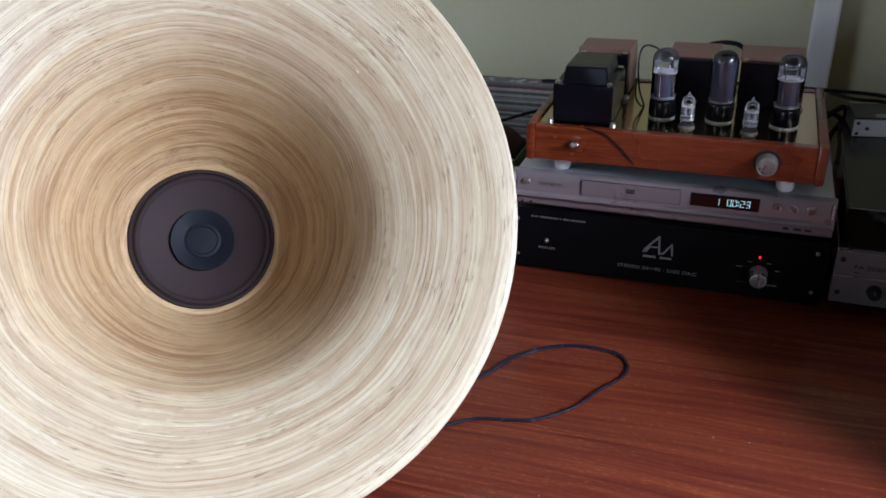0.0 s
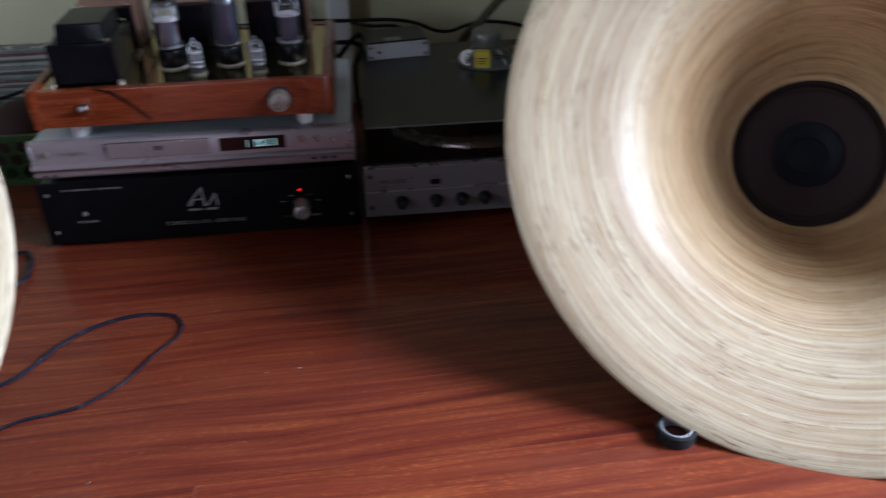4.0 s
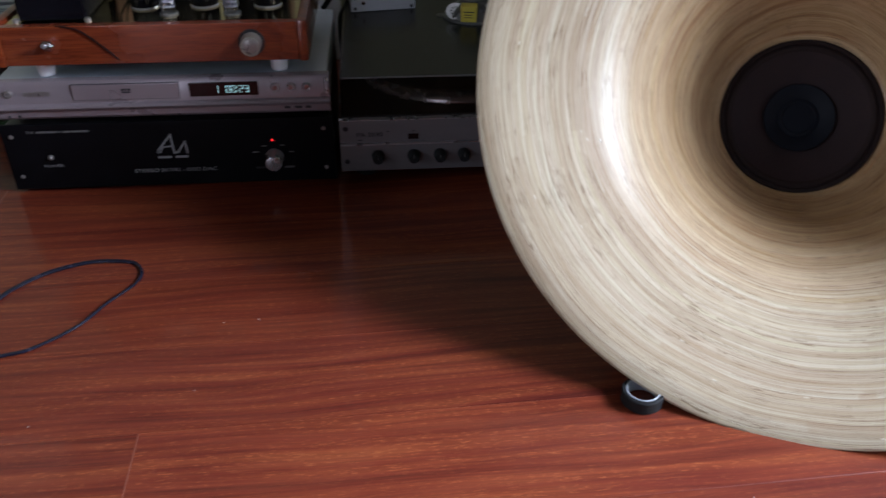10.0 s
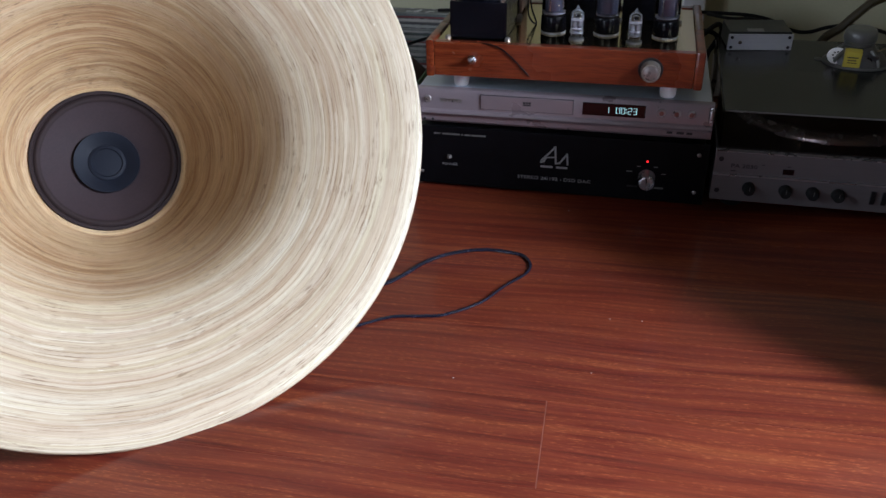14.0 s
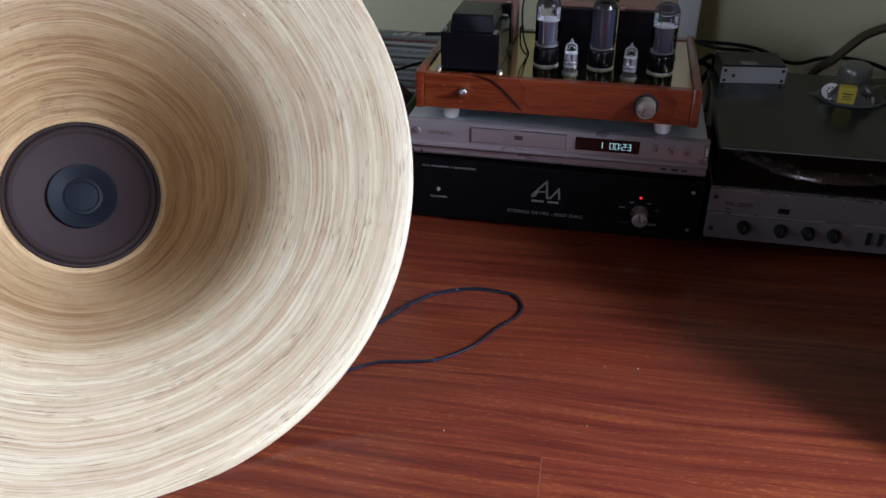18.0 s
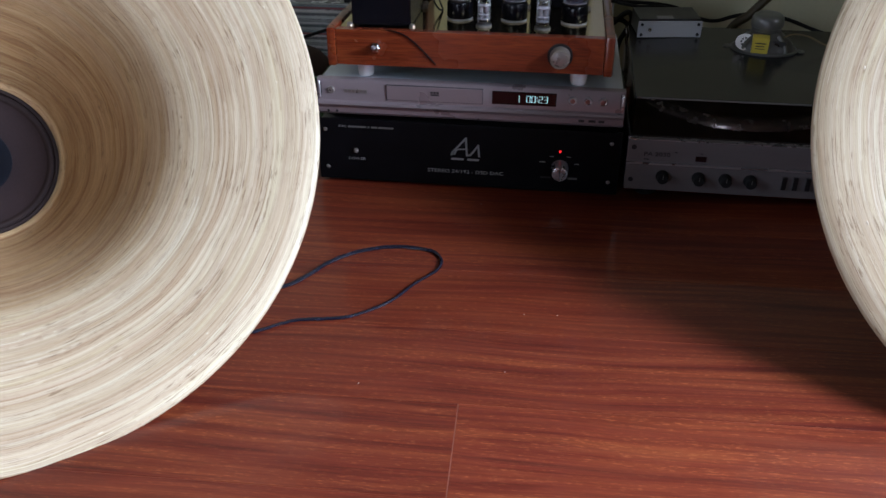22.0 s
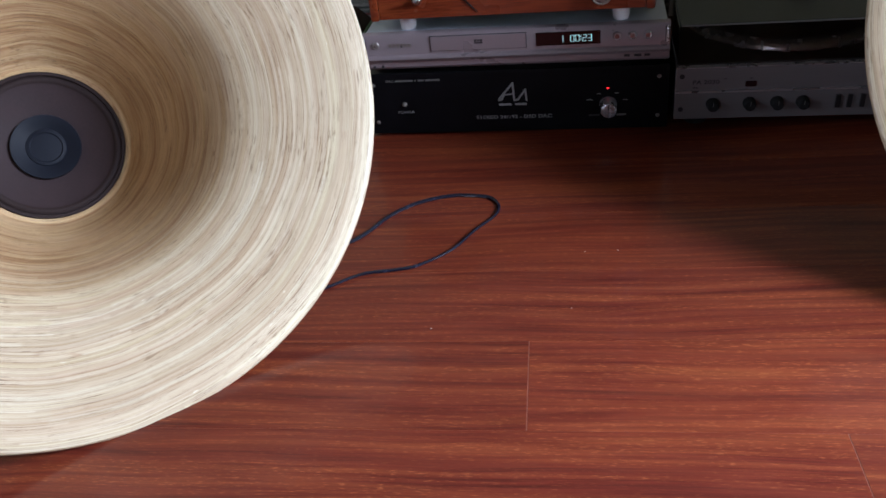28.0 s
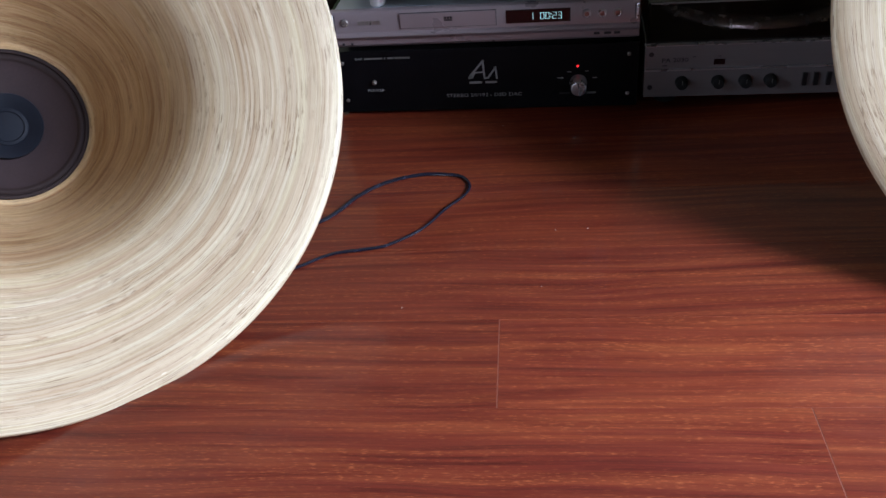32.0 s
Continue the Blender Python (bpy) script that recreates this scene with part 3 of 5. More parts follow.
FELT = material("black_platter_mat", (0.012, 0.011, 0.011), 0.8, vary=0.3, scale=60, fine=700, bump=0.2)
DECK = material("dark_brown_deck", (0.024, 0.019, 0.020), 0.4, vary=0.2, scale=20, fine=500)
DUSTY_SIDE = material("dusty_charcoal_acrylic", (0.020, 0.0205, 0.021), 0.34, vary=0.14, scale=9, fine=600, bump=0.04)
DUSTY_LID = frosted("dusty_charcoal_lid", (0.0125, 0.0117, 0.0113), 0.84, 0.21)
DULL_STEEL = material("dull_zinc_plated_steel", (0.135, 0.138, 0.130), 0.34, 0.45, vary=0.14, scale=70, fine=600)
DARK_STEEL = material("dark_pressed_steel", (0.060, 0.058, 0.055), 0.42, 0.3, vary=0.2, scale=70, fine=600)
PORCELAIN = material("white_ceramic", (0.42, 0.42, 0.42), 0.3, vary=0.06, scale=60, fine=600)
SMALL_PLATE = material("silver_valve_plate", (0.26, 0.26, 0.28), 0.3, 0.4, vary=0.2, scale=60, fine=600)
NUB = material("pale_bamboo_end", (0.52, 0.45, 0.33), 0.45, vary=0.15, scale=200, fine=900)
CHAMPAGNE = material("champagne_aluminium", (0.27, 0.235, 0.20), 0.42, 0.4, vary=0.06, scale=60, fine=900)
ROSE = material("rosy_button_face", (0.20, 0.075, 0.065), 0.25, 0.3, vary=0.1, scale=60, fine=600)
TAN_WIRE = material("tan_wire_sheath", (0.16, 0.11, 0.05), 0.5, vary=0.15, scale=60, fine=600)
CORE = material("pale_grey_tape_core", (0.30, 0.31, 0.33), 0.4, vary=0.15, scale=60, fine=600)


# ---- the room ----
X0, X1, Y0, Y1, H = ROOM
T = 0.12


def wall(name, bm, label, surface=None):
    ob = part(name, bm, surface or PAINT)
    return tagged(ob, label, "wall", kind="structure")


wall("wall_north", box(X0 - T, X1 + T, Y1, Y1 + T, 0, H), "pale grey-green painted wall behind the equipment")
# unseen pier, added to keep window light off the equipment and rear floor
wall("shading_pier", box(1.20, 1.32, -0.435, Y1, 0, H), "unseen added pier that blocks window light")
bm = bmesh.new()
for a in ((WIN_L[0], WIN_L[1], 0, WIN_L[2]), (WIN_L[0], WIN_L[1], WIN_L[3], H), (Y0, WIN_L[0], 0, H), (WIN_L[1], Y1, 0, H)):
    box(X0 - T, X0, a[0], a[1], a[2], a[3], bm)
wall("wall_west", bm, "unseen side wall, brown to cut bounce, with a window opening", LOW_BOUNCE_BROWN)
bm = bmesh.new()
for a in ((WIN_R[0], WIN_R[1], 0, WIN_R[2]), (WIN_R[0], WIN_R[1], WIN_R[3], H), (WIN_R[1], Y1, 0, H), (WIN_F[1], WIN_R[0], 0, H),
          (WIN_F[0], WIN_F[1], 0, WIN_F[2]), (WIN_F[0], WIN_F[1], WIN_F[3], H), (Y0, WIN_F[0], 0, H)):
    box(X1, X1 + T, a[0], a[1], a[2], a[3], bm)
wall("wall_east", bm, "pale grey-green painted wall with two window openings")
bm = bmesh.new()
for a in ((FILL_S[0], FILL_S[1], 0, FILL_S[2]), (FILL_S[0], FILL_S[1], FILL_S[3], H), (X0 - T, FILL_S[0], 0, H), (FILL_S[1], X1 + T, 0, H)):
    box(a[0], a[1], Y0 - T, Y0, a[2], a[3], bm)
wall("wall_south", bm, "unseen wall, brown to cut bounce, with an added fill-light opening", LOW_BOUNCE_BROWN)
tagged(part("ceiling", box(X0 - T, X1 + T, Y0 - T, Y1 + T, H, H + T), CEIL), "unseen ceiling, kept dim to cut bounce", "ceiling", kind="structure")
tagged(part("trim", box(0.180, 0.222, Y1 - 0.030, Y1, 0, H), TRIM, bevel=0.004), "narrow white vertical trim board on the wall", "trim", kind="structure")

# ---- the floor: laminate planks ----
floor = tagged(part("floor", box(X0, X1, Y0, Y1, -0.1, -0.009), GASKET), "glossy reddish-brown laminate plank floor with fine dark grain", "floor", kind="structure")
PW, PL, PTURN = 0.125, 0.83, 2.4

# ---- two bamboo horns ----
RIM, THROAT, DEPTH = 0.3452, 0.0927, 0.2616


PROFILE = [(0.3452, 0.2600), (0.3390, 0.2602), (0.3270, 0.2588), (0.3100, 0.2538), (0.2900, 0.2462), (0.2600, 0.2342), (0.2400, 0.2245), (0.2200, 0.2120), (0.2000, 0.1938), (0.1850, 0.1728), (0.1700, 0.1472),
           (0.1550, 0.1175), (0.1400, 0.0858), (0.1230, 0.0500), (0.1110, 0.0257), (0.1050, 0.0140), (0.1000, 0.0060), (0.0927, 0.0010)]


def horn_wall():
    """(radius, height, way down the wall) on the inside, from the rim to the throat."""
    out, way = [], 0.0
    for q in spline([(r, z, 0) for r, z in PROFILE], 8):
        way += math.hypot(q.x - out[-1][0], q.y - out[-1][1]) if out else 0.0
        out.append((q.x, q.y, way))
    return out


def horn_mesh():
    segs = 176
    lip = [(RIM + 0.0008, DEPTH - 0.0018), (RIM + 0.002, DEPTH - 0.0026), (RIM + 0.0032, DEPTH - 0.006), (RIM + 0.002, DEPTH - 0.010), (RIM - 0.003, DEPTH - 0.0125)]
    outer = [(r + 0.006, z - 0.012) for r, z in PROFILE[1:-3]]
    rear = [(0.113, -0.02), (0.113, -0.05), (0.110, -0.085), (0.100, -0.105), (0.06, -0.112), (0.001, -0.113)]
    back = (lip + outer + rear)[::-1]
    run, prof = 0.0, []
    for i, (r, z) in enumerate(back):
        run += math.hypot(r - back[i - 1][0], z - back[i - 1][1]) if i else 0
        prof.append((r, z, 1.0 + run))
    prof += horn_wall()
    ring = [(math.cos(2 * math.pi * k / segs), math.sin(2 * math.pi * k / segs)) for k in range(segs)]
    verts = [(r * c, r * s, z) for r, z, _ in prof for c, s in ring]
    faces, uvs = [], []
    for i in range(len(prof) - 1):
        a, b = prof[i][2], prof[i + 1][2]
        if abs(a - b) > 0.5:
            a = b
        for k in range(segs):
            q = (k + 1) % segs
            faces.append((i * segs + k, i * segs + q, (i + 1) * segs + q, (i + 1) * segs + k))
            uvs += [k / segs, a, (k + 1) / segs, a, (k + 1) / segs, b, k / segs, b]
    me = bpy.data.meshes.new("horn_body")
    me.from_pydata(verts, [], faces)
    normals = [tuple(q.vector) for q in me.vertex_normals]
    # a flared bowl, a steep cone and the cup behind the driver, glued together
    made = {}
    for name, keep in (("bowl", lambda r, i: i >= len(rear) and r >= 0.2075), ("cone", lambda r, i: i >= len(rear) and r < 0.2075), ("rear_cup", lambda r, i: i < len(rear))):
        rows = [i for i in range(len(prof) - 1) if keep((prof[i][0] + prof[i + 1][0]) / 2 - (0.006 if i < len(back) else 0), i)]
        need = sorted({i + d for i in rows for d in (0, 1)})
        spot = {i: n for n, i in enumerate(need)}
        sub = bpy.data.meshes.new(name)
        sub.from_pydata([verts[i * segs + k] for i in need for k in range(segs)], [],
                        [tuple(spot[v // segs] * segs + v % segs for v in faces[i * segs + k]) for i in rows for k in range(segs)])
        sub.uv_layers.new(name="coil").data.foreach_set("uv", [u for i in rows for u in uvs[i * segs * 8:(i + 1) * segs * 8]])
        sub.polygons.foreach_set("use_smooth", [True] * len(sub.polygons))
        sub.normals_split_custom_set_from_vertices([normals[i * segs + k] for i in need for k in range(segs)])
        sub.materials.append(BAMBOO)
        made[name] = sub
    bpy.data.meshes.remove(me)
    return made


HORN_MESHES = horn_mesh()
NUB_MESH = part("strip_end", lathe([(0, 0.0007), (0.0005, 0.0006), (0.0009, 0.0), (0.0009, -0.001)], 8, Matrix.Diagonal((1, 1.9, 1, 1))), NUB, smooth=True)
NUBS, NUB_MESH = NUB_MESH, NUB_MESH.data
bpy.data.objects.remove(NUBS)


def horn(m, label, group, seed):
    rng = random.Random(seed)
    h = thing("horn_speaker", m, label, "loudspeaker", group)
    for name, text in (("bowl", "pale flared bamboo bowl"), ("cone", "caramel bamboo cone"), ("rear_cup", "")):
        piece = new(name, HORN_MESHES[name])
        piece.parent = h
        if text:
            piece["label"] = text
    # loose strip ends that stand proud of the bowl
    wall_rows = [q for q in horn_wall() if 0.20 < q[0] < 0.338]
    for k in range(34):
        i = rng.randrange(len(wall_rows) - 1)
        (ra, za, _), (rb, zb, _) = wall_rows[i], wall_rows[i + 1]
        slope = math.degrees(math.atan2(za - zb, ra - rb))
        end = new("strip_end", NUB_MESH)
        end.parent = h
        end.matrix_local = pose(0, 0, 0, 0, 0, rng.uniform(0, 360)) @ Matrix.Translation((ra, 0, za)) @ pose(0, 0, 0, 0, -slope, 0) @ Matrix.Diagonal((rng.uniform(0.7, 1.1), rng.uniform(0.6, 1.7), 1, 1))
    driver = part("driver_frame", lathe([(0.0932, 0.004), (0.0932, -0.020), (0.0880, -0.024), (0.0, -0.024)], 96), GASKET, h, "black driver basket", smooth=True)
    part("gasket", lathe([(0.0932, 0.0005), (0.0926, 0.0040), (0.0890, 0.0040), (0.0878, 0.0012)], 96), SURROUND, driver, smooth=True)
    part("surround", lathe([(0.0880 - 0.0085 * k / 12, 0.0012 + 0.0022 * math.sin(math.pi * k / 12)) for k in range(13)], 96), SURROUND, driver, "soft dark surround", smooth=True)
    part("cone", lathe([(0.0800, 0.0010), (0.0790, 0.0004)] + [(0.0790 - 0.0390 * t, 0.0004 - 0.013 * t ** 0.85) for t in (0.1, 0.2, 0.4, 0.6, 0.8, 1)], 96), CONE, driver, "brown-grey paper cone", smooth=True)
    part("whizzer", lathe([(0.0400, -0.0128), (0.0412, -0.0070), (0.0408, -0.0058), (0.0396, -0.0060), (0.032, -0.0092), (0.0235, -0.0125)], 96), DUSTCAP, driver, "blue-grey inner cone", smooth=True)
    part("dust_cap", lathe([(0.0240, -0.0125), (0.0232, -0.0112), (0.0195, -0.0106), (0.0180, -0.0118), (0.009, -0.0112), (0, -0.0110)], 64), DUSTCAP, driver, smooth=True)
    return h


def horn_pose(c, n, spin):
    z = Vector(n).normalized()
    x = Vector((0, 0, 1)).cross(z).normalized()
    y = z.cross(x)
    rot = Matrix((x, y, z)).transposed().to_4x4()
    return Matrix.Translation(Vector(c) - DEPTH * z) @ rot @ pose(0, 0, 0, 0, 0, spin)


horn(horn_pose((-0.416, -0.4616, 0.2886), (0.5441, -0.6315, 0.5524), 20), "pale spun bamboo horn loudspeaker with dark driver, on the floor", "pair of horns", 5)
horn(horn_pose((0.7176, -0.366, 0.293), (-0.3203, -0.7849, 0.5303), 200), "pale spun bamboo horn loudspeaker propped by a black tape ring", "pair of horns", 9)

# the ring that keeps one horn from rolling
tape = thing("tape_roll", pose(0.536, -0.475, 0), "small black roll of tape lying flat on the floor", "tape")
part("tape_winding", lathe([(0.0166, 0.001), (0.0194, 0.0), (0.0206, 0.0015), (0.0206, 0.0135), (0.0194, 0.0148), (0.0166, 0.0143)], 56), RUBBER, tape, smooth=True)
part("core", lathe([(0.0166, 0.0005), (0.0166, 0.0152), (0.0160, 0.0156), (0.0151, 0.0152), (0.0151, 0.0005), (0.0166, 0.0005)], 56), CORE, tape, "pale grey core ring", smooth=True)


# ---- black converter at the bottom of the stack ----
dac = thing("audio_converter", pose(0, 0, 0), "black aluminium audio converter with white lettering, on the floor", "hi-fi unit")
part("body", box(-0.218, 0.218, 0.0045, 0.30, 0.006, 0.098), BLACK_STEEL, dac, bevel=0.0015)
panel = part("front_panel", box(-0.223, 0.224, 0.0, 0.0045, 0.004, 0.101), BLACK, dac, "black anodised front panel", bevel=0.0008)
for x in (-0.19, 0.19):
    for y in (0.04, 0.26):
        part("foot", disc(0.014, 0.006, Matrix.Translation((x, y, 0))), RUBBER, dac)
for x in (-0.21, 0.21):
    for z in (0.0235, 0.084):
        s = part("screw", lathe([(0, 0.0022), (0.0012, 0.0012), (0.0014, 0.0020), (0.0026, 0.0016), (0.0030, 0.0)], 20, at_front(x, 0, z)), DIM_SILVER, panel, "small steel screw", smooth=True)
part("power_lamp", lathe([(0.0038, 0), (0.0036, 0.0015), (0.0026, 0.002), (0.0022, 0.0035), (0.0012, 0.0045), (0, 0.0048)], 24, at_front(-0.165, 0, 0.052)), DIM_SILVER, panel, "small unlit lamp in a steel bezel", smooth=True)
part("indicator_lamp", lathe([(0.0016, 0), (0.0015, 0.001), (0.0008, 0.0016), (0, 0.0018)], 16, at_front(0.138, 0, 0.068)), RED_LED, panel, "lit red lamp", smooth=True)
knob = part("selector_knob", lathe([(0.0125, 0.0), (0.0125, 0.002), (0.0118, 0.003), (0.0115, 0.022), (0.0105, 0.0235), (0.009, 0.024), (0, 0.0235)], 40, at_front(0.139, 0, 0.0425)), SATIN, panel, "round silver knob", smooth=True)
part("pointer", box(0.1384, 0.1396, -0.0244, -0.0230, 0.0435, 0.0530), DARK_INK, knob)
for dx, dz, w in ((-0.026, 0.006, 0.009), (0.024, 0.005, 0.007), (-0.013, 0.015, 0.006), (0.012, 0.0155, 0.006)):
    part("dial_mark", box(0.139 + dx - w / 2, 0.139 + dx + w / 2, -0.0003, 0.0001, 0.0445 + dz - 0.0005, 0.0445 + dz + 0.0005), INK, panel)
for x, w in ((0.113, 0.014), (0.153, 0.012)):
    part("dial_word", box(x - 0.002, x + w, -0.0003, 0.0001, 0.0245, 0.0275), DARK_INK if x < 0.12 else CARD, panel)
# maker's mark as plain strokes, with its bar of unreadable writing
def stroke(points, w, y=-0.0003, depth=0.0004):
    bm = bmesh.new()
    for (xa, za), (xb, zb) in zip(points, points[1:]):
        d = Vector((xb - xa, zb - za)).normalized()
        nx, nz = -d.y * w / 2, d.x * w / 2
        ex, ez = d.x * w / 2, d.y * w / 2
        f = [(xa + nx - ex, za + nz - ez), (xa - nx - ex, za - nz - ez), (xb - nx + ex, zb - nz + ez), (xb + nx + ex, zb + nz + ez)]
        v = [bm.verts.new((x, y, z)) for x, z in f] + [bm.verts.new((x, y + depth, z)) for x, z in f]
        bm.faces.new(v[:4])
        for k in range(4):
            bm.faces.new((v[k], v[(k + 1) % 4], v[4 + (k + 1) % 4], v[4 + k]))
    return bm


part("maker_mark", stroke([(-0.0125, 0.0625), (-0.0165, 0.0555), (-0.0205, 0.0545), (-0.0195, 0.0575), (0.0005, 0.0805), (0.0020, 0.0540)], 0.0028), INK, panel, "slanted open letter shape in pale grey")
part("maker_mark", stroke([(-0.0135, 0.0625), (-0.001, 0.0635)], 0.002, -0.0004), INK, panel)
part("maker_mark", stroke([(0.0025, 0.0535), (0.0075, 0.0545), (0.0187, 0.0700), (0.0202, 0.0535)], 0.0027, -0.0004), INK, panel)
for x0, x1 in ((-0.021, -0.0025), (0.003, 0.020)):
    part("word_bar", box(x0, x1, -0.0003, 0.0001, 0.0455, 0.0488), INK, panel)
lettering("lettering", "STEREO 24/192 - DSD DAC", -0.0565, 0, 0.0245, 0.0052, 0.113, INK, panel, "pale printed words", -0.004)
lettering("lettering", "POWER", -0.1765, 0, 0.037, 0.0040, 0.0255, INK, panel, "pale printed word", -0.004)
lettering("lettering", "DAC", -0.189, 0, 0.0885, 0.0030, 0.0110, INK, panel, "small pale printed word", -0.004)
for x0, x1 in ((-0.1755, -0.148), (-0.1455, -0.1435), (-0.1405, -0.131), (-0.1295, -0.107)):
    part("word_bar", box(x0, x1, -0.0003, 0.0001, 0.0885, 0.0912), CARD, panel)


# ---- silver disc player on it ----
dvd = thing("disc_player", pose(0, 0, 0.101), "silver disc player with a lit time display, on the black converter", "disc player")
ZB, ZT = 0.007, 0.0605
part("chassis", box(-0.214, 0.219, 0.014, 0.292, ZB, ZT - 0.0015), DVD_TOP, dvd, "bluish steel chassis and lid", bevel=0.0015)
fascia = bmesh.new()
side = [(0.014, ZB), (0.004, ZB), (0.0005, ZB + 0.004), (0.0, ZB + 0.012), (-0.004, ZB + 0.0145), (-0.0055, ZB + 0.0175), (-0.004, ZB + 0.0205), (0.0005, ZB + 0.0225), (0.0015, ZT - 0.006), (0.004, ZT - 0.0012), (0.008, ZT), (0.014, ZT)]
ends = [[fascia.verts.new((x, y, z)) for y, z in side] for x in (-0.218, 0.222)]
for k in range(len(side)):
    q = (k + 1) % len(side)
    fascia.faces.new((ends[0][k], ends[0][q], ends[1][q], ends[1][k]))
fascia.faces.new(ends[0])
fascia.faces.new(ends[1])
fascia = part("fascia", fascia, SILVER, dvd, "pinkish silver front with a rounded ledge", smooth=True, bevel=0.0)
for x in (-0.19, 0.19):
    for y in (0.035, 0.26):
        part("foot", disc(0.016, 0.007, Matrix.Translation((x, y, 0))), RUBBER, dvd)
tray = part("tray_door", box(-0.115, 0.023, -0.0008, 0.004, 0.0335, 0.0545), SILVER, fascia, "disc tray door", bevel=0.0007)
part("tray_gap", box(-0.1158, 0.0238, 0.0006, 0.004, 0.0327, 0.0553), DARK_INK, fascia)
for x0, x1, z0, z1 in ((-0.051, -0.0475, 0.0455, 0.0485), (-0.0465, -0.0435, 0.0455, 0.0485), (-0.0425, -0.039, 0.0455, 0.0485), (-0.051, -0.039, 0.0425, 0.0446)):
    part("disc_mark", box(x0, x1, -0.0012, 0, z0, z1), DARK_INK, tray)
part("display_window", box(0.037, 0.1275, -0.0006, 0.004, 0.0345, 0.0535), SMOKE_LENS, fascia, "dark red-black display window", bevel=0.0008)
SEGS = {"0": "abcdef", "1": "bc", "2": "abged", "3": "abgcd", "5": "afgcd"}


def digit(ch, x, z, w, h, parent):
    t = 0.0008
    where = {"a": (x, x + w, z + h - t, z + h), "d": (x, x + w, z, z + t), "g": (x, x + w, z + h / 2 - t / 2, z + h / 2 + t / 2),
             "b": (x + w - t, x + w, z + h / 2, z + h), "c": (x + w - t, x + w, z, z + h / 2), "f": (x, x + t, z + h / 2, z + h), "e": (x, x + t, z, z + h / 2)}
    for s in SEGS[ch]:
        a = where[s]
        o = 0.0004 if s in "adg" else 0
        part("segment", box(a[0] + o, a[1] - o, -0.0010, -0.0007, a[2] + 0.0002, a[3] - 0.0002), SEGMENT, parent)


shown = fascia
for ch, x in (("1", 0.070), ("0", 0.0855), ("0", 0.0927), ("2", 0.1025), ("3", 0.1097)):
    digit(ch, x, 0.0392, 0.0056, 0.0098, shown)
for z in (0.0415, 0.0458):
    part("colon_dot", box(0.0996, 0.1008, -0.0010, -0.0007, z, z + 0.0013), SEGMENT, shown)
for x in (0.150, 0.171, 0.192):
    part("button", lathe([(0.0062, 0), (0.0060, 0.0015), (0.0048, 0.0028), (0.003, 0.0024), (0, 0.0022)], 28, at_front(x, 0.0012, 0.0445)), SATIN, fascia, "round silver button", smooth=True)
    part("button_face", lathe([(0.0034, 0.0020), (0.0034, 0.0030), (0.0024, 0.0034), (0, 0.0034)], 20, at_front(x, 0.0012, 0.0440)), ROSE, fascia, "rosy button centre", smooth=True)
for x in (-0.2125, 0.2155):
    part("end_groove", box(x, x + 0.0010, 0.0004, 0.004, 0.0330, 0.0560), DARK_INK, fascia)
    part("end_rib", lathe([(0.0022, -0.0115), (0.0022, 0.0105), (0.0014, 0.0118), (0, 0.0122)], 12, Matrix.Translation((x + (0.0035 if x > 0 else -0.0022), 0.0016, 0.0445))), SATIN, fascia, "bright rounded end rib", smooth=True)
part("power_button", lathe([(0.0056, 0), (0.0054, 0.002), (0.0042, 0.003), (0, 0.0028)], 28, at_front(-0.197, 0.0012, 0.0445)), DIM_SILVER, fascia, "round silver button", smooth=True)
for k in range(6):
    part("word_bar", box(-0.1775 + k * 0.0058, -0.1732 + k * 0.0058, 0.0004, 0.0012, 0.0405, 0.0462), DIM_SILVER, fascia)
for x0, x1 in ((0.160, 0.168), (0.174, 0.184), (0.188, 0.196)):
    part("word_bar", box(x0, x1, -0.0004, 0.0006, 0.0138, 0.0172), DARK_INK, fascia)
for x in (-0.203, -0.190):
    part("socket", disc(0.002, 0.0006, at_front(x, 0.0002, 0.0125), segments=16), DARK_INK, fascia)


# ---- valve amplifier on top ----
amp = thing("valve_amplifier", pose(0, 0, 0.1615), "red wooden valve amplifier with a brass top, on the disc player", "amplifier")
A0, A1, AF, AB, AZ0, AZ1 = -0.196, 0.200, -0.007, 0.252, 0.0245, 0.0745
part("front_board", box(A0 + 0.013, A1 - 0.013, AF, AF + 0.014, AZ0, AZ1), AMP_WOOD, amp, "glossy red-brown wooden front", bevel=0.001)
part("rear_board", box(A0 + 0.013, A1 - 0.013, AB - 0.014, AB, AZ0, AZ1), AMP_WOOD, amp)
for x in (A0, A1 - 0.013):
    bm = bmesh.new()
    box(x, x + 0.013, AF - 0.003, AB + 0.003, AZ0 - 0.002, AZ1 + 0.003, bm)
    part("side_board", bm, AMP_WOOD, amp, "red-brown wooden side", smooth=True, bevel=0.0045)
part("top_plate", box(A0 + 0.0135, A1 - 0.0135, AF + 0.0145, AB - 0.0145, AZ1 - 0.006, AZ1 - 0.0015), GOLD, amp, "mirror-polished brass top plate")
part("bottom_plate", box(A0 + 0.014, A1 - 0.014, AF + 0.015, AB - 0.015, AZ0 + 0.001, AZ0 + 0.003), BLACK_STEEL, amp)
for x in (-0.150, 0.156):
    for y in (0.028, 0.225):
        part("foot", lathe([(0, 0), (0.0100, 0), (0.0112, 0.002), (0.0130, 0.020), (0.0130, 0.0245), (0, 0.0245)], 32, Matrix.Translation((x, y, 0))), WHITE, amp, "white conical foot", smooth=True)
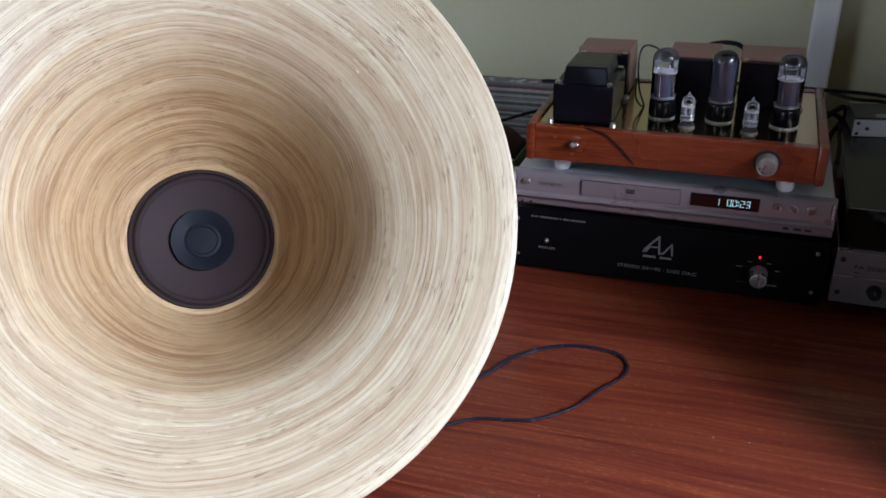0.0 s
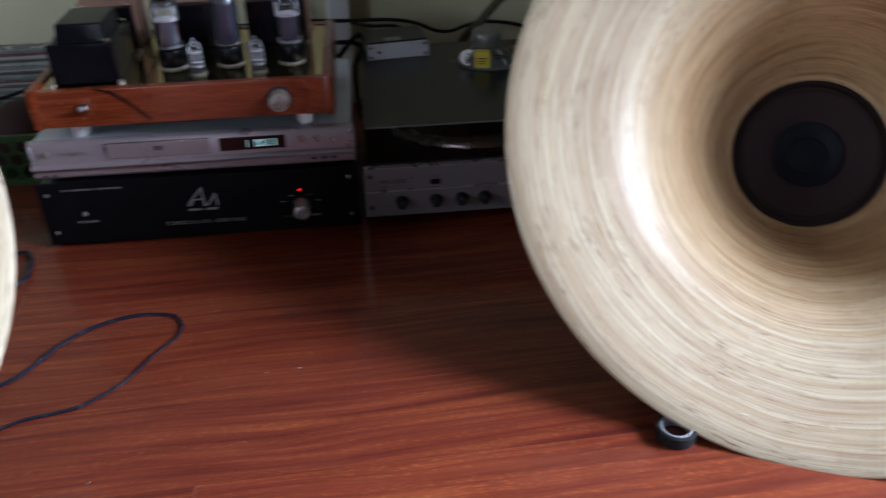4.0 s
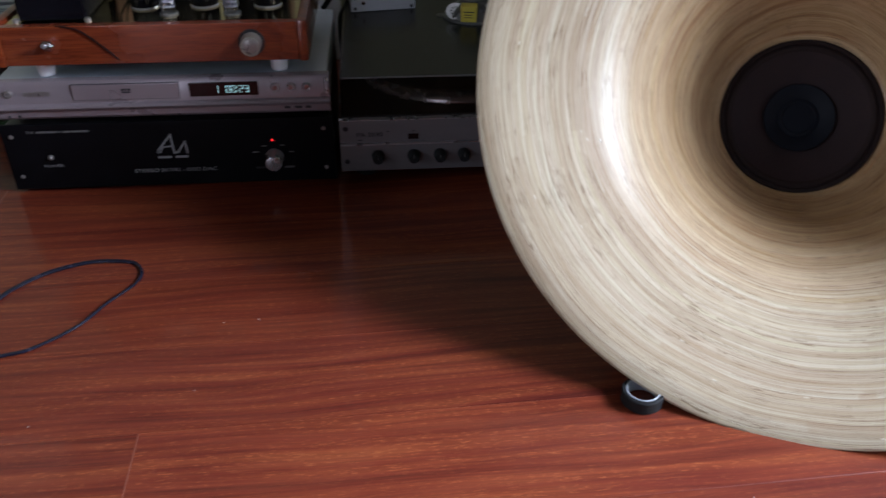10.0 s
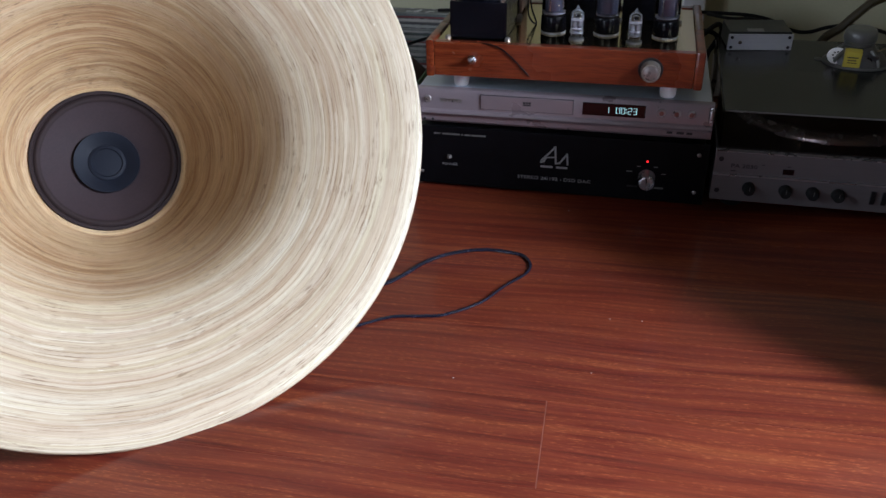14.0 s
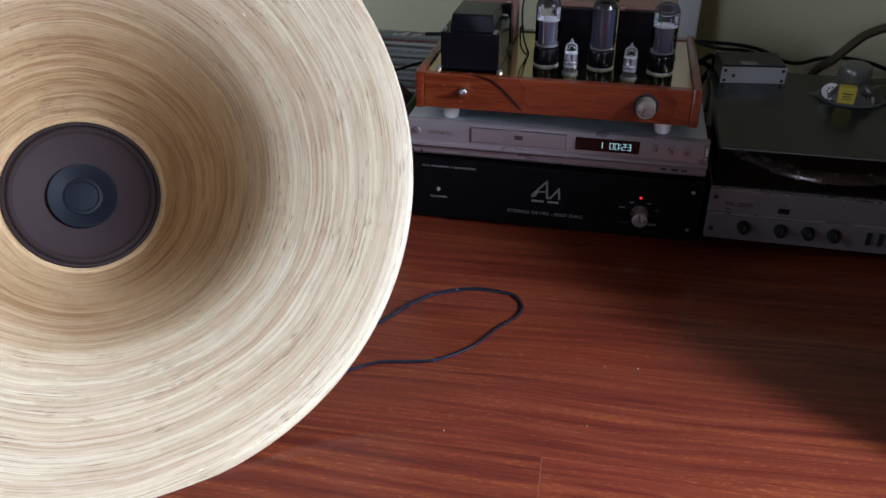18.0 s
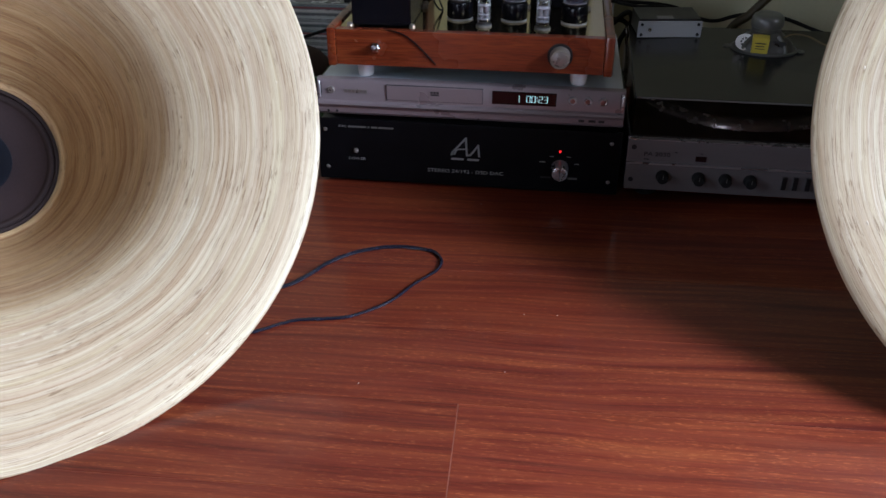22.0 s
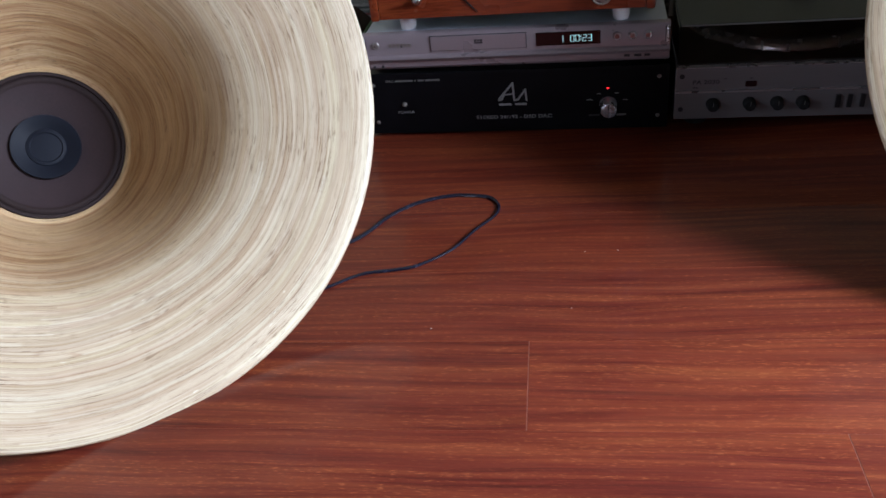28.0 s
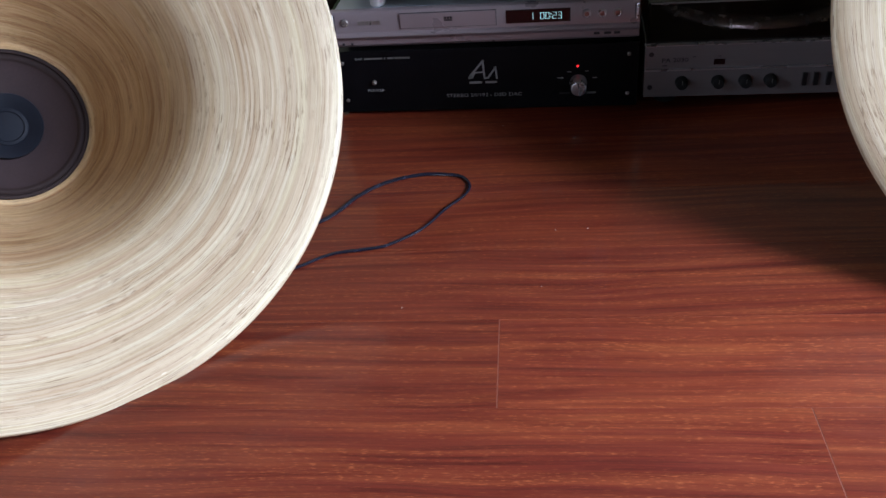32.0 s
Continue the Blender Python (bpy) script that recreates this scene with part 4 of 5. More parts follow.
k1 = part("volume_knob", lathe([(0.0136, 0.0), (0.0138, 0.001), (0.0135, 0.004), (0.0131, 0.0165), (0.0125, 0.018), (0.0110, 0.0185), (0.0104, 0.0178), (0, 0.0178)], 56, at_front(0.128, AF, 0.0490)), CHAMPAGNE, amp, "round satin aluminium knob", smooth=True)
part("knob_cap", lathe([(0.0098, 0.0176), (0.0098, 0.0182), (0.0090, 0.0186), (0, 0.0186)], 40, at_front(0.128, AF, 0.0490)), DIM_SILVER, k1, "dull turned centre", smooth=True)
part("knob_ring", lathe([(0.0172, 0), (0.0172, 0.0012), (0.0135, 0.0014)], 48, at_front(0.128, AF, 0.0490)), DARK_INK, k1)
sw = part("toggle_switch", lathe([(0.0078, 0), (0.0078, 0.003), (0.0058, 0.0035), (0.0048, 0.0075), (0.0036, 0.008), (0, 0.008)], 6, at_front(-0.126, AF, 0.0505)), CHROME, amp, "chrome toggle switch")
part("lever", lathe([(0.0020, 0.006), (0.0028, 0.014), (0.0033, 0.0160), (0.0020, 0.0180), (0, 0.0183)], 20, at_front(-0.126, AF, 0.0505) @ pose(0, 0, 0, -16, 0, 0)), SATIN, sw, smooth=True)
# solid dark line modelled in place of a reflection on the lacquered board
part("reflection_line", tube([(-0.112, AF + 0.001, 0.0752), (-0.098, AF - 0.0010, 0.0738), (-0.084, AF - 0.0013, 0.0690), (-0.069, AF - 0.0013, 0.0575), (-0.055, AF - 0.0013, 0.0440), (-0.042, AF - 0.0010, 0.0300)], 0.0010, 8), BLACK, amp, "thin black line for a reflection in the glossy front")
TZ = AZ1 - 0.0015


def transformer(name, x0, x1, y0, y1, h, label):
    t = part(name, box(x0, x1, y0, y1, TZ + 0.0008, TZ + h), IRON, amp, label, bevel=0.002)
    for x in (x0 + 0.006, x1 - 0.006):
        for y in (y0 + 0.006, y1 - 0.006):
            part("bolt", lathe([(0.0045, 0), (0.0045, 0.003), (0.003, 0.005), (0, 0.0054)], 6, Matrix.Translation((x, y, TZ + h - 0.0005))), CHROME, t)
            part("spacer", lathe([(0.0042, 0.0), (0.0042, 0.0035), (0.0026, 0.0052), (0, 0.0054)], 10, Matrix.Translation((x + (0.0085 if x > (x0 + x1) / 2 else -0.0085), y + (0.009 if y > (y0 + y1) / 2 else -0.009), TZ))), DIM_SILVER, t, smooth=True)
    return t


mains = transformer("mains_transformer", -0.165, -0.081, 0.020, 0.122, 0.054, "black laminated mains transformer")
bell = bmesh.new()
lo = [bell.verts.new(v) for v in ((-0.154, 0.030, TZ + 0.0535), (-0.090, 0.030, TZ + 0.0535), (-0.090, 0.116, TZ + 0.0535), (-0.154, 0.116, TZ + 0.0535))]
hi = [bell.verts.new(v) for v in ((-0.151, 0.034, TZ + 0.077), (-0.093, 0.034, TZ + 0.077), (-0.093, 0.113, TZ + 0.077), (-0.151, 0.113, TZ + 0.077))]
bell.faces.new(hi)
for k in range(4):
    bell.faces.new((lo[k], lo[(k + 1) % 4], hi[(k + 1) % 4], hi[k]))
part("bell_cover", bell, IRON, mains, "black bell cover", bevel=0.002)
for x0, x1 in ((-0.157, -0.083), (-0.022, 0.046), (0.078, 0.162)):
    t = transformer("output_transformer", x0, x1, 0.150, 0.222, 0.064, "black transformer with a pinkish-brown cover")
    cap = box(x0 - 0.002, x1 + 0.002, 0.160, 0.226, TZ + 0.0645, TZ + 0.0705)
    box(x1 + 0.0004, x1 + 0.003, 0.160, 0.226, TZ + 0.004, TZ + 0.0645, cap)
    part("cover_plate", cap, COPPER_BROWN, t, "pinkish-brown cover plate")


def big_valve(x, y, turned, tall=0.0):
    m = Matrix.Translation((x, y, TZ))
    base = part("valve_base", lathe([(0, 0.003), (0.0180, 0.003), (0.0188, 0.005), (0.0185, 0.023), (0.0175, 0.0255), (0, 0.0255)], 40, m), IRON, amp, "black valve base", smooth=True)
    part("socket_ring", lathe([(0.0135, 0), (0.0180, 0.0), (0.0185, 0.002), (0.0160, 0.0032), (0.0135, 0.0032)], 40, m), PORCELAIN, base, "pale ceramic socket", smooth=True)
    top, r = 0.0995, 0.0180
    env = [(0.0165, 0.0252), (r, 0.029), (r, top - 0.016)] + [(r * math.cos(a), top - 0.016 + 0.016 * math.sin(a)) for a in (0.2, 0.4, 0.6, 0.8, 1.0, 1.2, 1.4)] + [(0, top)]
    part("glass_envelope", lathe(env, 40, m), CLEAR, base, "clear glass bulb", smooth=True)
    plate = bmesh.new()
    rim = []
    for z in (0.0305, top - 0.0355 + tall):
        rim.append([plate.verts.new(m @ (pose(0, 0, 0, 0, 0, turned) @ Vector(((0.0130 + 0.1 * tall) * math.copysign(abs(math.cos(t)) ** 0.7, math.cos(t)), (0.0085 + 0.27 * tall) * math.copysign(abs(math.sin(t)) ** 0.7, math.sin(t)), z)))) for t in (2 * math.pi * k / 28 for k in range(28))])
    for k in range(28):
        plate.faces.new((rim[0][k], rim[0][(k + 1) % 28], rim[1][(k + 1) % 28], rim[1][k]))
    plate.faces.new(rim[0])
    plate.faces.new(rim[1])
    el = part("valve_plate", plate, PLATE_GREY, base, "blue-grey metal plate", smooth=True)
    for z in (0.0285, top - 0.0345 + tall):
        part("mica_disc", disc(0.0166, 0.0009, m @ Matrix.Translation((0, 0, z))), MICA, el, "white mica disc")
    for k in range(4):
        a = radians(turned + 45 + 90 * k)
        part("support_rod", disc(0.0008, top - 0.056, m @ Matrix.Translation((0.0140 * math.cos(a), 0.0110 * math.sin(a), 0.029)), segments=8), CHROME, el)
    if not tall:
        part("getter", lathe([(0.0075, 0), (0.0082, 0.0010), (0.0075, 0.002), (0.0068, 0.001), (0.0075, 0)], 24, m @ Matrix.Translation((0, 0, top - 0.020))), CHROME, el)
    part("getter_mirror", lathe([(0.0172 * math.cos(a), top - 0.0165 + 0.0155 * math.sin(a)) for a in (0.1, 0.35, 0.55, 0.75, 0.95, 1.2, 1.4)] + [(0, top - 0.0010)], 32, m), SOOT, base, "smoky silvered glass top", smooth=True)


def small_valve(x, y):
    m = Matrix.Translation((x, y, TZ))
    sock = part("small_socket", lathe([(0.0085, 0), (0.0112, 0), (0.0112, 0.0025), (0.0095, 0.0035), (0, 0.0035)], 32, m), CARD, amp, "grey ceramic socket", smooth=True)
    env = [(0.0094, 0.0036), (0.0106, 0.008), (0.0106, 0.037)] + [(0.0106 * math.cos(a), 0.037 + 0.0075 * math.sin(a)) for a in (0.3, 0.6, 0.9, 1.15)] + [(0.0026, 0.0448), (0.0012, 0.0485), (0, 0.050)]
    part("glass_envelope", lathe(env, 32, m), CLEAR, sock, "clear glass bulb with a pip", smooth=True)
    for dx in (-0.0040, 0.0040):
        part("valve_plate", lathe([(0, 0.012), (0.0036, 0.012), (0.0036, 0.0285), (0, 0.0285)], 14, m @ Matrix.Translation((dx, 0, 0))), SMALL_PLATE, sock, "silver metal plate", smooth=True)
    for z in (0.0105, 0.0170, 0.0290):
        part("mica_disc", disc(0.0092, 0.0006, m @ Matrix.Translation((0, 0, z))), MICA, sock, "white mica disc")
    part("getter", lathe([(0.0046, 0), (0.0056, 0.0009), (0.0046, 0.0018), (0.0036, 0.0009), (0.0046, 0)], 24, m @ pose(0, -0.003, 0.0355, 70, 0, 0)), CHROME, sock, smooth=True)
    for k in range(9):
        a = 2 * math.pi * k / 9
        part("pin", disc(0.0006, 0.008, m @ Matrix.Translation((0.0062 * math.cos(a), 0.0062 * math.sin(a), 0.0034)), segments=6), CHROME, sock)


big_valve(-0.019, 0.076, 25)
big_valve(0.059, 0.078, -10, 0.020)
big_valve(0.144, 0.074, 15)
small_valve(0.019, 0.040)
small_valve(0.101, 0.036)
part("lead_wire", tube([(-0.050, 0.118, TZ + 0.001), (-0.058, 0.110, TZ + 0.030), (-0.062, 0.118, TZ + 0.070), (-0.056, 0.130, TZ + 0.086), (-0.040, 0.150, TZ + 0.078), (-0.028, 0.165, TZ + 0.060)], 0.0013, 8), RUBBER, amp, "thin black lead beside the transformer")
part("lead_wire", tube([(-0.050, 0.116, TZ + 0.001), (-0.053, 0.100, TZ + 0.006), (-0.060, 0.096, TZ + 0.020), (-0.062, 0.106, TZ + 0.045)], 0.0013, 8), RUBBER, amp)


# ---- record player beside the stack ----
rp = thing("record_player", pose(0, 0, 0), "grey record player with a closed smoked dust cover, on the floor", "record player")
RX0, RX1 = 0.232, 0.652
part("plinth", box(RX0 + 0.002, RX1 - 0.002, 0.002, 0.315, 0.018, 0.094), DECK, rp, "dark plinth", bevel=0.002)
for x in (RX0 + 0.035, RX1 - 0.035):
    for y in (0.03, 0.28):
        part("foot", disc(0.017, 0.018, Matrix.Translation((x, y, 0))), RUBBER, rp)
low = part("lower_panel", box(RX0, RX1, -0.010, 0.002, 0.0205, 0.0605), GREY_PANEL, rp, "brushed grey control panel", bevel=0.001)
up = part("upper_panel", box(RX0, RX1, -0.008, 0.002, 0.0625, 0.0965), GREY_PANEL, rp, "brushed grey upper panel", bevel=0.001)
part("chrome_line", box(RX0, RX1, -0.0108, 0.002, 0.0604, 0.0626), SATIN, rp)
# thin bright strip added as the highlight on the panel's top edge
part("top_edge_highlight", box(RX0, RX1, -0.0086, 0.001, 0.0966, 0.0976), SATIN, rp, "bright strip for the upper panel's edge highlight")
for z, pn, y in ((0.036, low, -0.010), (0.085, up, -0.008)):
    part("screw", disc(0.0036, 0.0012, at_front(0.2405, y, z), segments=20), DARK_INK, pn, "dark screw")
for x in (0.284, 0.334, 0.371, 0.405):
    kn = part("control_knob", lathe([(0.0090, 0), (0.0088, 0.004), (0.0078, 0.0055), (0.0074, 0.013), (0.0062, 0.0145), (0, 0.0145)], 32, at_front(x, -0.010, 0.0435)), RUBBER, low, "small black knob", smooth=True)
    part("pointer", box(x - 0.0005, x + 0.0005, -0.0250, -0.0240, 0.0445, 0.0505), CARD, kn)
for x in (0.451, 0.466, 0.483, 0.500):
    part("slider", box(x - 0.0032, x + 0.0032, -0.0135, -0.009, 0.0335, 0.0525), BLACK_STEEL, low, "black push key", bevel=0.0008)
part("indicator_window", box(0.3265, 0.3415, -0.0088, -0.007, 0.0675, 0.0755), SMOKE_LENS, up, "small dark indicator window")
lettering("lettering", "PA 2030", 0.2555, -0.008, 0.0725, 0.0062, 0.036, DARK_INK, up, "dark printed letters", 0.012)
for x0, x1 in ((0.256, 0.263), (0.297, 0.301), (0.332, 0.336)):
    part("word_bar", box(x0, x1, -0.0083, -0.0079, 0.0668 if x0 < 0.29 else 0.0790, 0.0682 if x0 < 0.29 else 0.0802), DARK_INK, up)
part("deck", box(RX0 + 0.004, RX1 - 0.004, 0.004, 0.312, 0.094, 0.0975), DECK, rp, "dark brown deck")
pl = part("platter", lathe([(0, 0.0995), (0.138, 0.100), (0.1475, 0.1003), (0.1493, 0.1020), (0.1491, 0.1045), (0.1483, 0.1070), (0.1468, 0.1095), (0.1440, 0.1125), (0.138, 0.1145), (0, 0.1145)], 96, Matrix.Translation((0.405, 0.178, 0))), PLATTER, rp, "silver platter rim", smooth=True)
part("platter_mat", lathe([(0, 0.1148), (0.137, 0.1148), (0.136, 0.1175), (0, 0.1175)], 96, Matrix.Translation((0.405, 0.178, 0))), FELT, pl, "black mat", smooth=True)
arm = part("tonearm_base", disc(0.022, 0.030, Matrix.Translation((0.600, 0.250, 0.0975))), BLACK_STEEL, rp)
part("tonearm", tube([(0.600, 0.250, 0.131), (0.598, 0.16, 0.131), (0.590, 0.08, 0.128), (0.575, 0.045, 0.126)], 0.004, 10), CHROME, arm, "thin metal tonearm")
# dust cover: front, sides, back and a sloping lid
CF, CB, ZF, ZBK = 0.020, 0.318, 0.1465, 0.1665


def slab(corners, t):
    """A sheet between four corners, t thick along its normal."""
    bm = bmesh.new()
    c = [Vector(q) for q in corners]
    n = (c[1] - c[0]).cross(c[3] - c[0]).normalized() * t
    v = [bm.verts.new(q) for q in c] + [bm.verts.new(q + n) for q in c]
    bm.faces.new(v[:4])
    bm.faces.new(v[4:])
    for k in range(4):
        bm.faces.new((v[k], v[(k + 1) % 4], v[4 + (k + 1) % 4], v[4 + k]))
    bmesh.ops.recalc_face_normals(bm, faces=bm.faces[:])
    return bm


cover = part("cover_lid", slab([(RX0 + 0.006, CF, ZF), (RX1 - 0.006, CF, ZF), (RX1 - 0.006, CB, ZBK), (RX0 + 0.006, CB, ZBK)], 0.003), DUSTY_LID, rp, "dusty charcoal lid of the dust cover", bevel=0.0008)
part("cover_front", slab([(RX0 + 0.003, 0.006, 0.0985), (RX1 - 0.003, 0.006, 0.0985), (RX1 - 0.006, CF, ZF), (RX0 + 0.006, CF, ZF)], -0.003), SMOKED, cover, "smoked clear front of the cover")
# lighter grey strip that paints the highlight along the lid's front edge
part("cover_edge", box(RX0 + 0.007, RX1 - 0.007, CF - 0.0016, CF - 0.0004, ZF + 0.0006, ZF + 0.0026), EDGE, cover, "pale strip for the front edge's highlight")
for x, t in ((RX0 + 0.0035, 0.003), (RX1 - 0.0065, 0.003)):
    part("cover_side", slab([(x, 0.012, 0.0985), (x, CB, 0.0985), (x, CB, ZBK - 0.001), (x, CF + 0.003, ZF - 0.001)], t), SMOKED, cover)
part("cover_back", box(RX0 + 0.007, RX1 - 0.007, CB - 0.003, CB, 0.0985, ZBK - 0.001), DUSTY_SIDE, cover)


def lid_z(y):
    return ZF + (ZBK - ZF) * (y - CF) / (CB - CF) + 0.0032


# small metal box on the lid
psu = thing("supply_box", pose(0.300, 0.262, lid_z(0.27) - 0.001, 3.5, 0, 8), "small aluminium-fronted black supply box on the dust cover", "power supply")
pf = part("front_plate", box(-0.0515, 0.0515, -0.003, 0.0, 0.001, 0.0275), ALU, psu, "brushed aluminium front plate", bevel=0.0006)
part("case", box(-0.0495, 0.0495, 0.0003, 0.062, 0.002, 0.0305), BLACK_STEEL, psu, bevel=0.0012)
for x in (-0.0455, 0.0455):
    for z in (0.006, 0.0225):
        part("screw", disc(0.0026, 0.0012, at_front(x, -0.003, z), segments=16), DARK_INK, pf, "dark screw")
part("socket", lathe([(0.0032, 0), (0.003, 0.0015), (0.0018, 0.0018), (0, 0.0008)], 20, at_front(-0.032, -0.003, 0.0145)), CHROME, pf, "small steel socket", smooth=True)
part("sticker", box(-0.020, 0.006, 0.002, 0.016, 0.0306, 0.0310), STICKER, psu, "pale sticker")

# small loudspeaker driver lying face down, with its tag board and a yellow capacitor
hz = lid_z(0.222)
drv = thing("small_driver", pose(0.443, 0.224, hz, 3.5, 0, -10) @ Matrix.Scale(1.18, 4), "small grey metal loudspeaker driver lying face down on dust cover", "loudspeaker driver")
wide = Matrix.Diagonal((0.90, 0.64, 1, 1))
flange = part("flange", lathe([(0.036, 0.0002), (0.0465, 0.0002), (0.0470, 0.0012), (0.0465, 0.0032), (0.0440, 0.0036), (0.0425, 0.0022), (0.036, 0.0022), (0.036, 0.0002)], 56, wide), DULL_STEEL, drv, "oval pressed steel rim", smooth=True)
for sx in (-1, 1):
    part("ear", lathe([(0.0018, 0.0004), (0.0058, 0.0004), (0.0058, 0.0018), (0.0018, 0.0018), (0.0018, 0.0004)], 20, Matrix.Translation((sx * 0.0455, 0, 0))), DULL_STEEL, flange)
basket = part("basket", lathe([(0.0425, 0.0024), (0.0400, 0.0085), (0.0340, 0.0150), (0.0230, 0.0215), (0.0190, 0.0270)], 56, wide @ Matrix.Diagonal((1, 1.06, 1, 1))), DARK_STEEL, drv, "dark pressed steel basket", smooth=True)
for k in range(4):
    a = radians(45 + 90 * k)
    part("basket_arm", tube([(0.0375 * math.cos(a), 0.0275 * math.sin(a), 0.0035), (0.0350 * math.cos(a), 0.0262 * math.sin(a), 0.0115), (0.0212 * math.cos(a), 0.0165 * math.sin(a), 0.0225)], 0.0024, 8), DULL_STEEL, basket)
part("magnet_pot", lathe([(0, 0.0268), (0.0185, 0.0268), (0.0190, 0.0310), (0.0202, 0.0322), (0.0205, 0.0365), (0.0198, 0.0420), (0.0183, 0.0452), (0.0160, 0.0468), (0.0100, 0.0474), (0, 0.0474)], 48, Matrix.Translation((-0.001, 0.002, 0))), DULL_STEEL, drv, "round grey magnet pot", smooth=True)
tilt = pose(-0.0245, -0.0150, 0.0128, 58, 0, -8)
board = part("tag_board", disc(0.0108, 0.002, tilt @ Matrix.Diagonal((1.15, 1, 1, 1))), WHITE, drv, "white board with a ring of dark dots", bevel=0.0003)
for k in range(8):
    a = 2 * math.pi * k / 8
    part("dot", disc(0.0012, 0.0004, tilt @ Matrix.Translation((0.0050 * math.cos(a), 0.0050 * math.sin(a), 0.002)), segments=10), DARK_INK, board)
part("dot", disc(0.0010, 0.0004, tilt @ Matrix.Translation((0, 0, 0.002)), segments=10), DARK_INK, board)
blk = part("capacitor", box(-0.0165, 0.0045, -0.0290, -0.013, 0.0035, 0.0245), YELLOW, drv, "bright yellow plastic block", bevel=0.0015)
part("print_bar", box(-0.0125, 0.0010, -0.0293, -0.0288, 0.0165, 0.0180), DARK_INK, blk)
part("print_bar", box(-0.0115, -0.0010, -0.0293, -0.0288, 0.0128, 0.0140), DARK_INK, blk)
part("print_bar", box(-0.0120, 0.0000, -0.0293, -0.0288, 0.0095, 0.0105), DARK_INK, blk)
part("terminal", box(0.006, 0.026, -0.0200, -0.006, 0.004, 0.018), BLACK_STEEL, drv, "dark terminal block", bevel=0.002)
part("terminal_screw", lathe([(0.0045, 0), (0.0045, 0.0015), (0.002, 0.0015), (0.002, 0.0005), (0, 0.0005)], 20, at_front(0.0135, -0.0200, 0.0120)), CHROME, drv)
part("wire", tube([(0.020, -0.006, 0.019), (0.034, 0.004, 0.022), (0.052, 0.006, 0.020), (0.072, 0.012, 0.010), (0.095, 0.010, 0.0025)], 0.0011, 8), TAN_WIRE, drv, "thin tan wire")


# ---- cables ----
def cable(points, r, mat, label, sides=10):
    return tagged(part("cable", tube(points, r, sides), mat, smooth=True), label, "cable")


loop = [(-0.36, -0.38, 0.02), (-0.30, -0.405, 0.004), (-0.235, -0.412, 0.0019), (-0.194, -0.400, 0.0019), (-0.166, -0.379, 0.0019), (-0.147, -0.369, 0.0019), (-0.115, -0.362, 0.0019), (-0.088, -0.352, 0.0019), (-0.052, -0.318, 0.0019),
        (-0.029, -0.275, 0.0019), (-0.008, -0.243, 0.0019), (-0.004, -0.222, 0.0019), (-0.010, -0.203, 0.0021), (-0.026, -0.191, 0.0021), (-0.070, -0.188, 0.0019), (-0.114, -0.206, 0.0019), (-0.146, -0.238, 0.0019), (-0.167, -0.277, 0.0019), (-0.190, -0.303, 0.0019), (-0.24, -0.315, 0.0019), (-0.33, -0.30, 0.006)]
twin = tagged(thing("speaker_cable", pose(0, 0, 0), "thin dark twin speaker cable looped on the floor", "cable"))
part("conductor", tube(loop, 0.0017, 10), CABLE, twin, smooth=True)
part("conductor", tube([(x + 0.0008, y + (0.0024 if i < 12 else -0.0026), z - 0.0004) for i, (x, y, z) in enumerate(loop)], 0.0016, 10), CABLE, twin, smooth=True)
run = [(0.80, -0.44, 0.03), (0.845, -0.508, 0.007), (0.884, -0.541, 0.0045), (0.909, -0.549, 0.0045), (0.934, -0.545, 0.006), (0.975, -0.529, 0.009), (1.010, -0.523, 0.010), (1.035, -0.519, 0.007), (1.075, -0.500, 0.0045), (1.12, -0.46, 0.0045), (1.15, -0.40, 0.0045), (1.10, -0.2, 0.0045)]
paired = tagged(thing("speaker_cable", pose(0, 0, 0), "black twisted twin speaker cable on the floor behind the bamboo horn", "cable"))
for phase in (0.0, math.pi):
    line = spline(run, 8)
    part("conductor", tube([q + Vector((0.0, 0.0019 * math.cos(phase + i * 0.16), 0.0019 * math.sin(phase + i * 0.16))) for i, q in enumerate(line)], 0.0019, 8, 2), RUBBER, paired, smooth=True)
cable([(0.86, -0.36, 0.0036), (0.94, -0.425, 0.016), (1.002, -0.501, 0.021), (1.020, -0.528, 0.021), (1.040, -0.560, 0.012), (1.075, -0.60, 0.0036), (1.12, -0.63, 0.0036), (1.20, -0.64, 0.0036)], 0.0022, RUBBER, "black cable arching over another on the floor")
cable([(-0.33, -0.06, 0.004), (-0.265, -0.014, 0.004), (-0.243, -0.030, 0.004), (-0.236, -0.060, 0.004), (-0.236, -0.095, 0.006), (-0.30, -0.16, 0.004)], 0.0030, CABLE, "blue-grey cable lying on the floor by the converter")
WY = Y1 - 0.03
cable([(-0.30, WY, 0.150), (-0.10, WY, 0.160), (0.10, WY - 0.02, 0.175), (0.219, WY, 0.166), (0.295, WY, 0.164), (0.342, WY, 0.156), (0.382, WY, 0.139), (0.412, WY, 0.136), (0.444, WY, 0.146), (0.48, WY, 0.151), (0.534, WY, 0.144), (0.593, WY, 0.124), (0.70, WY, 0.09)], 0.0034, RUBBER, "black mains cable running along the wall")
cable([(0.335, 0.325, 0.185), (0.30, 0.36, 0.190), (0.26, 0.40, 0.180), (0.225, 0.44, 0.176)], 0.003, RUBBER, "thin black lead of the supply box")
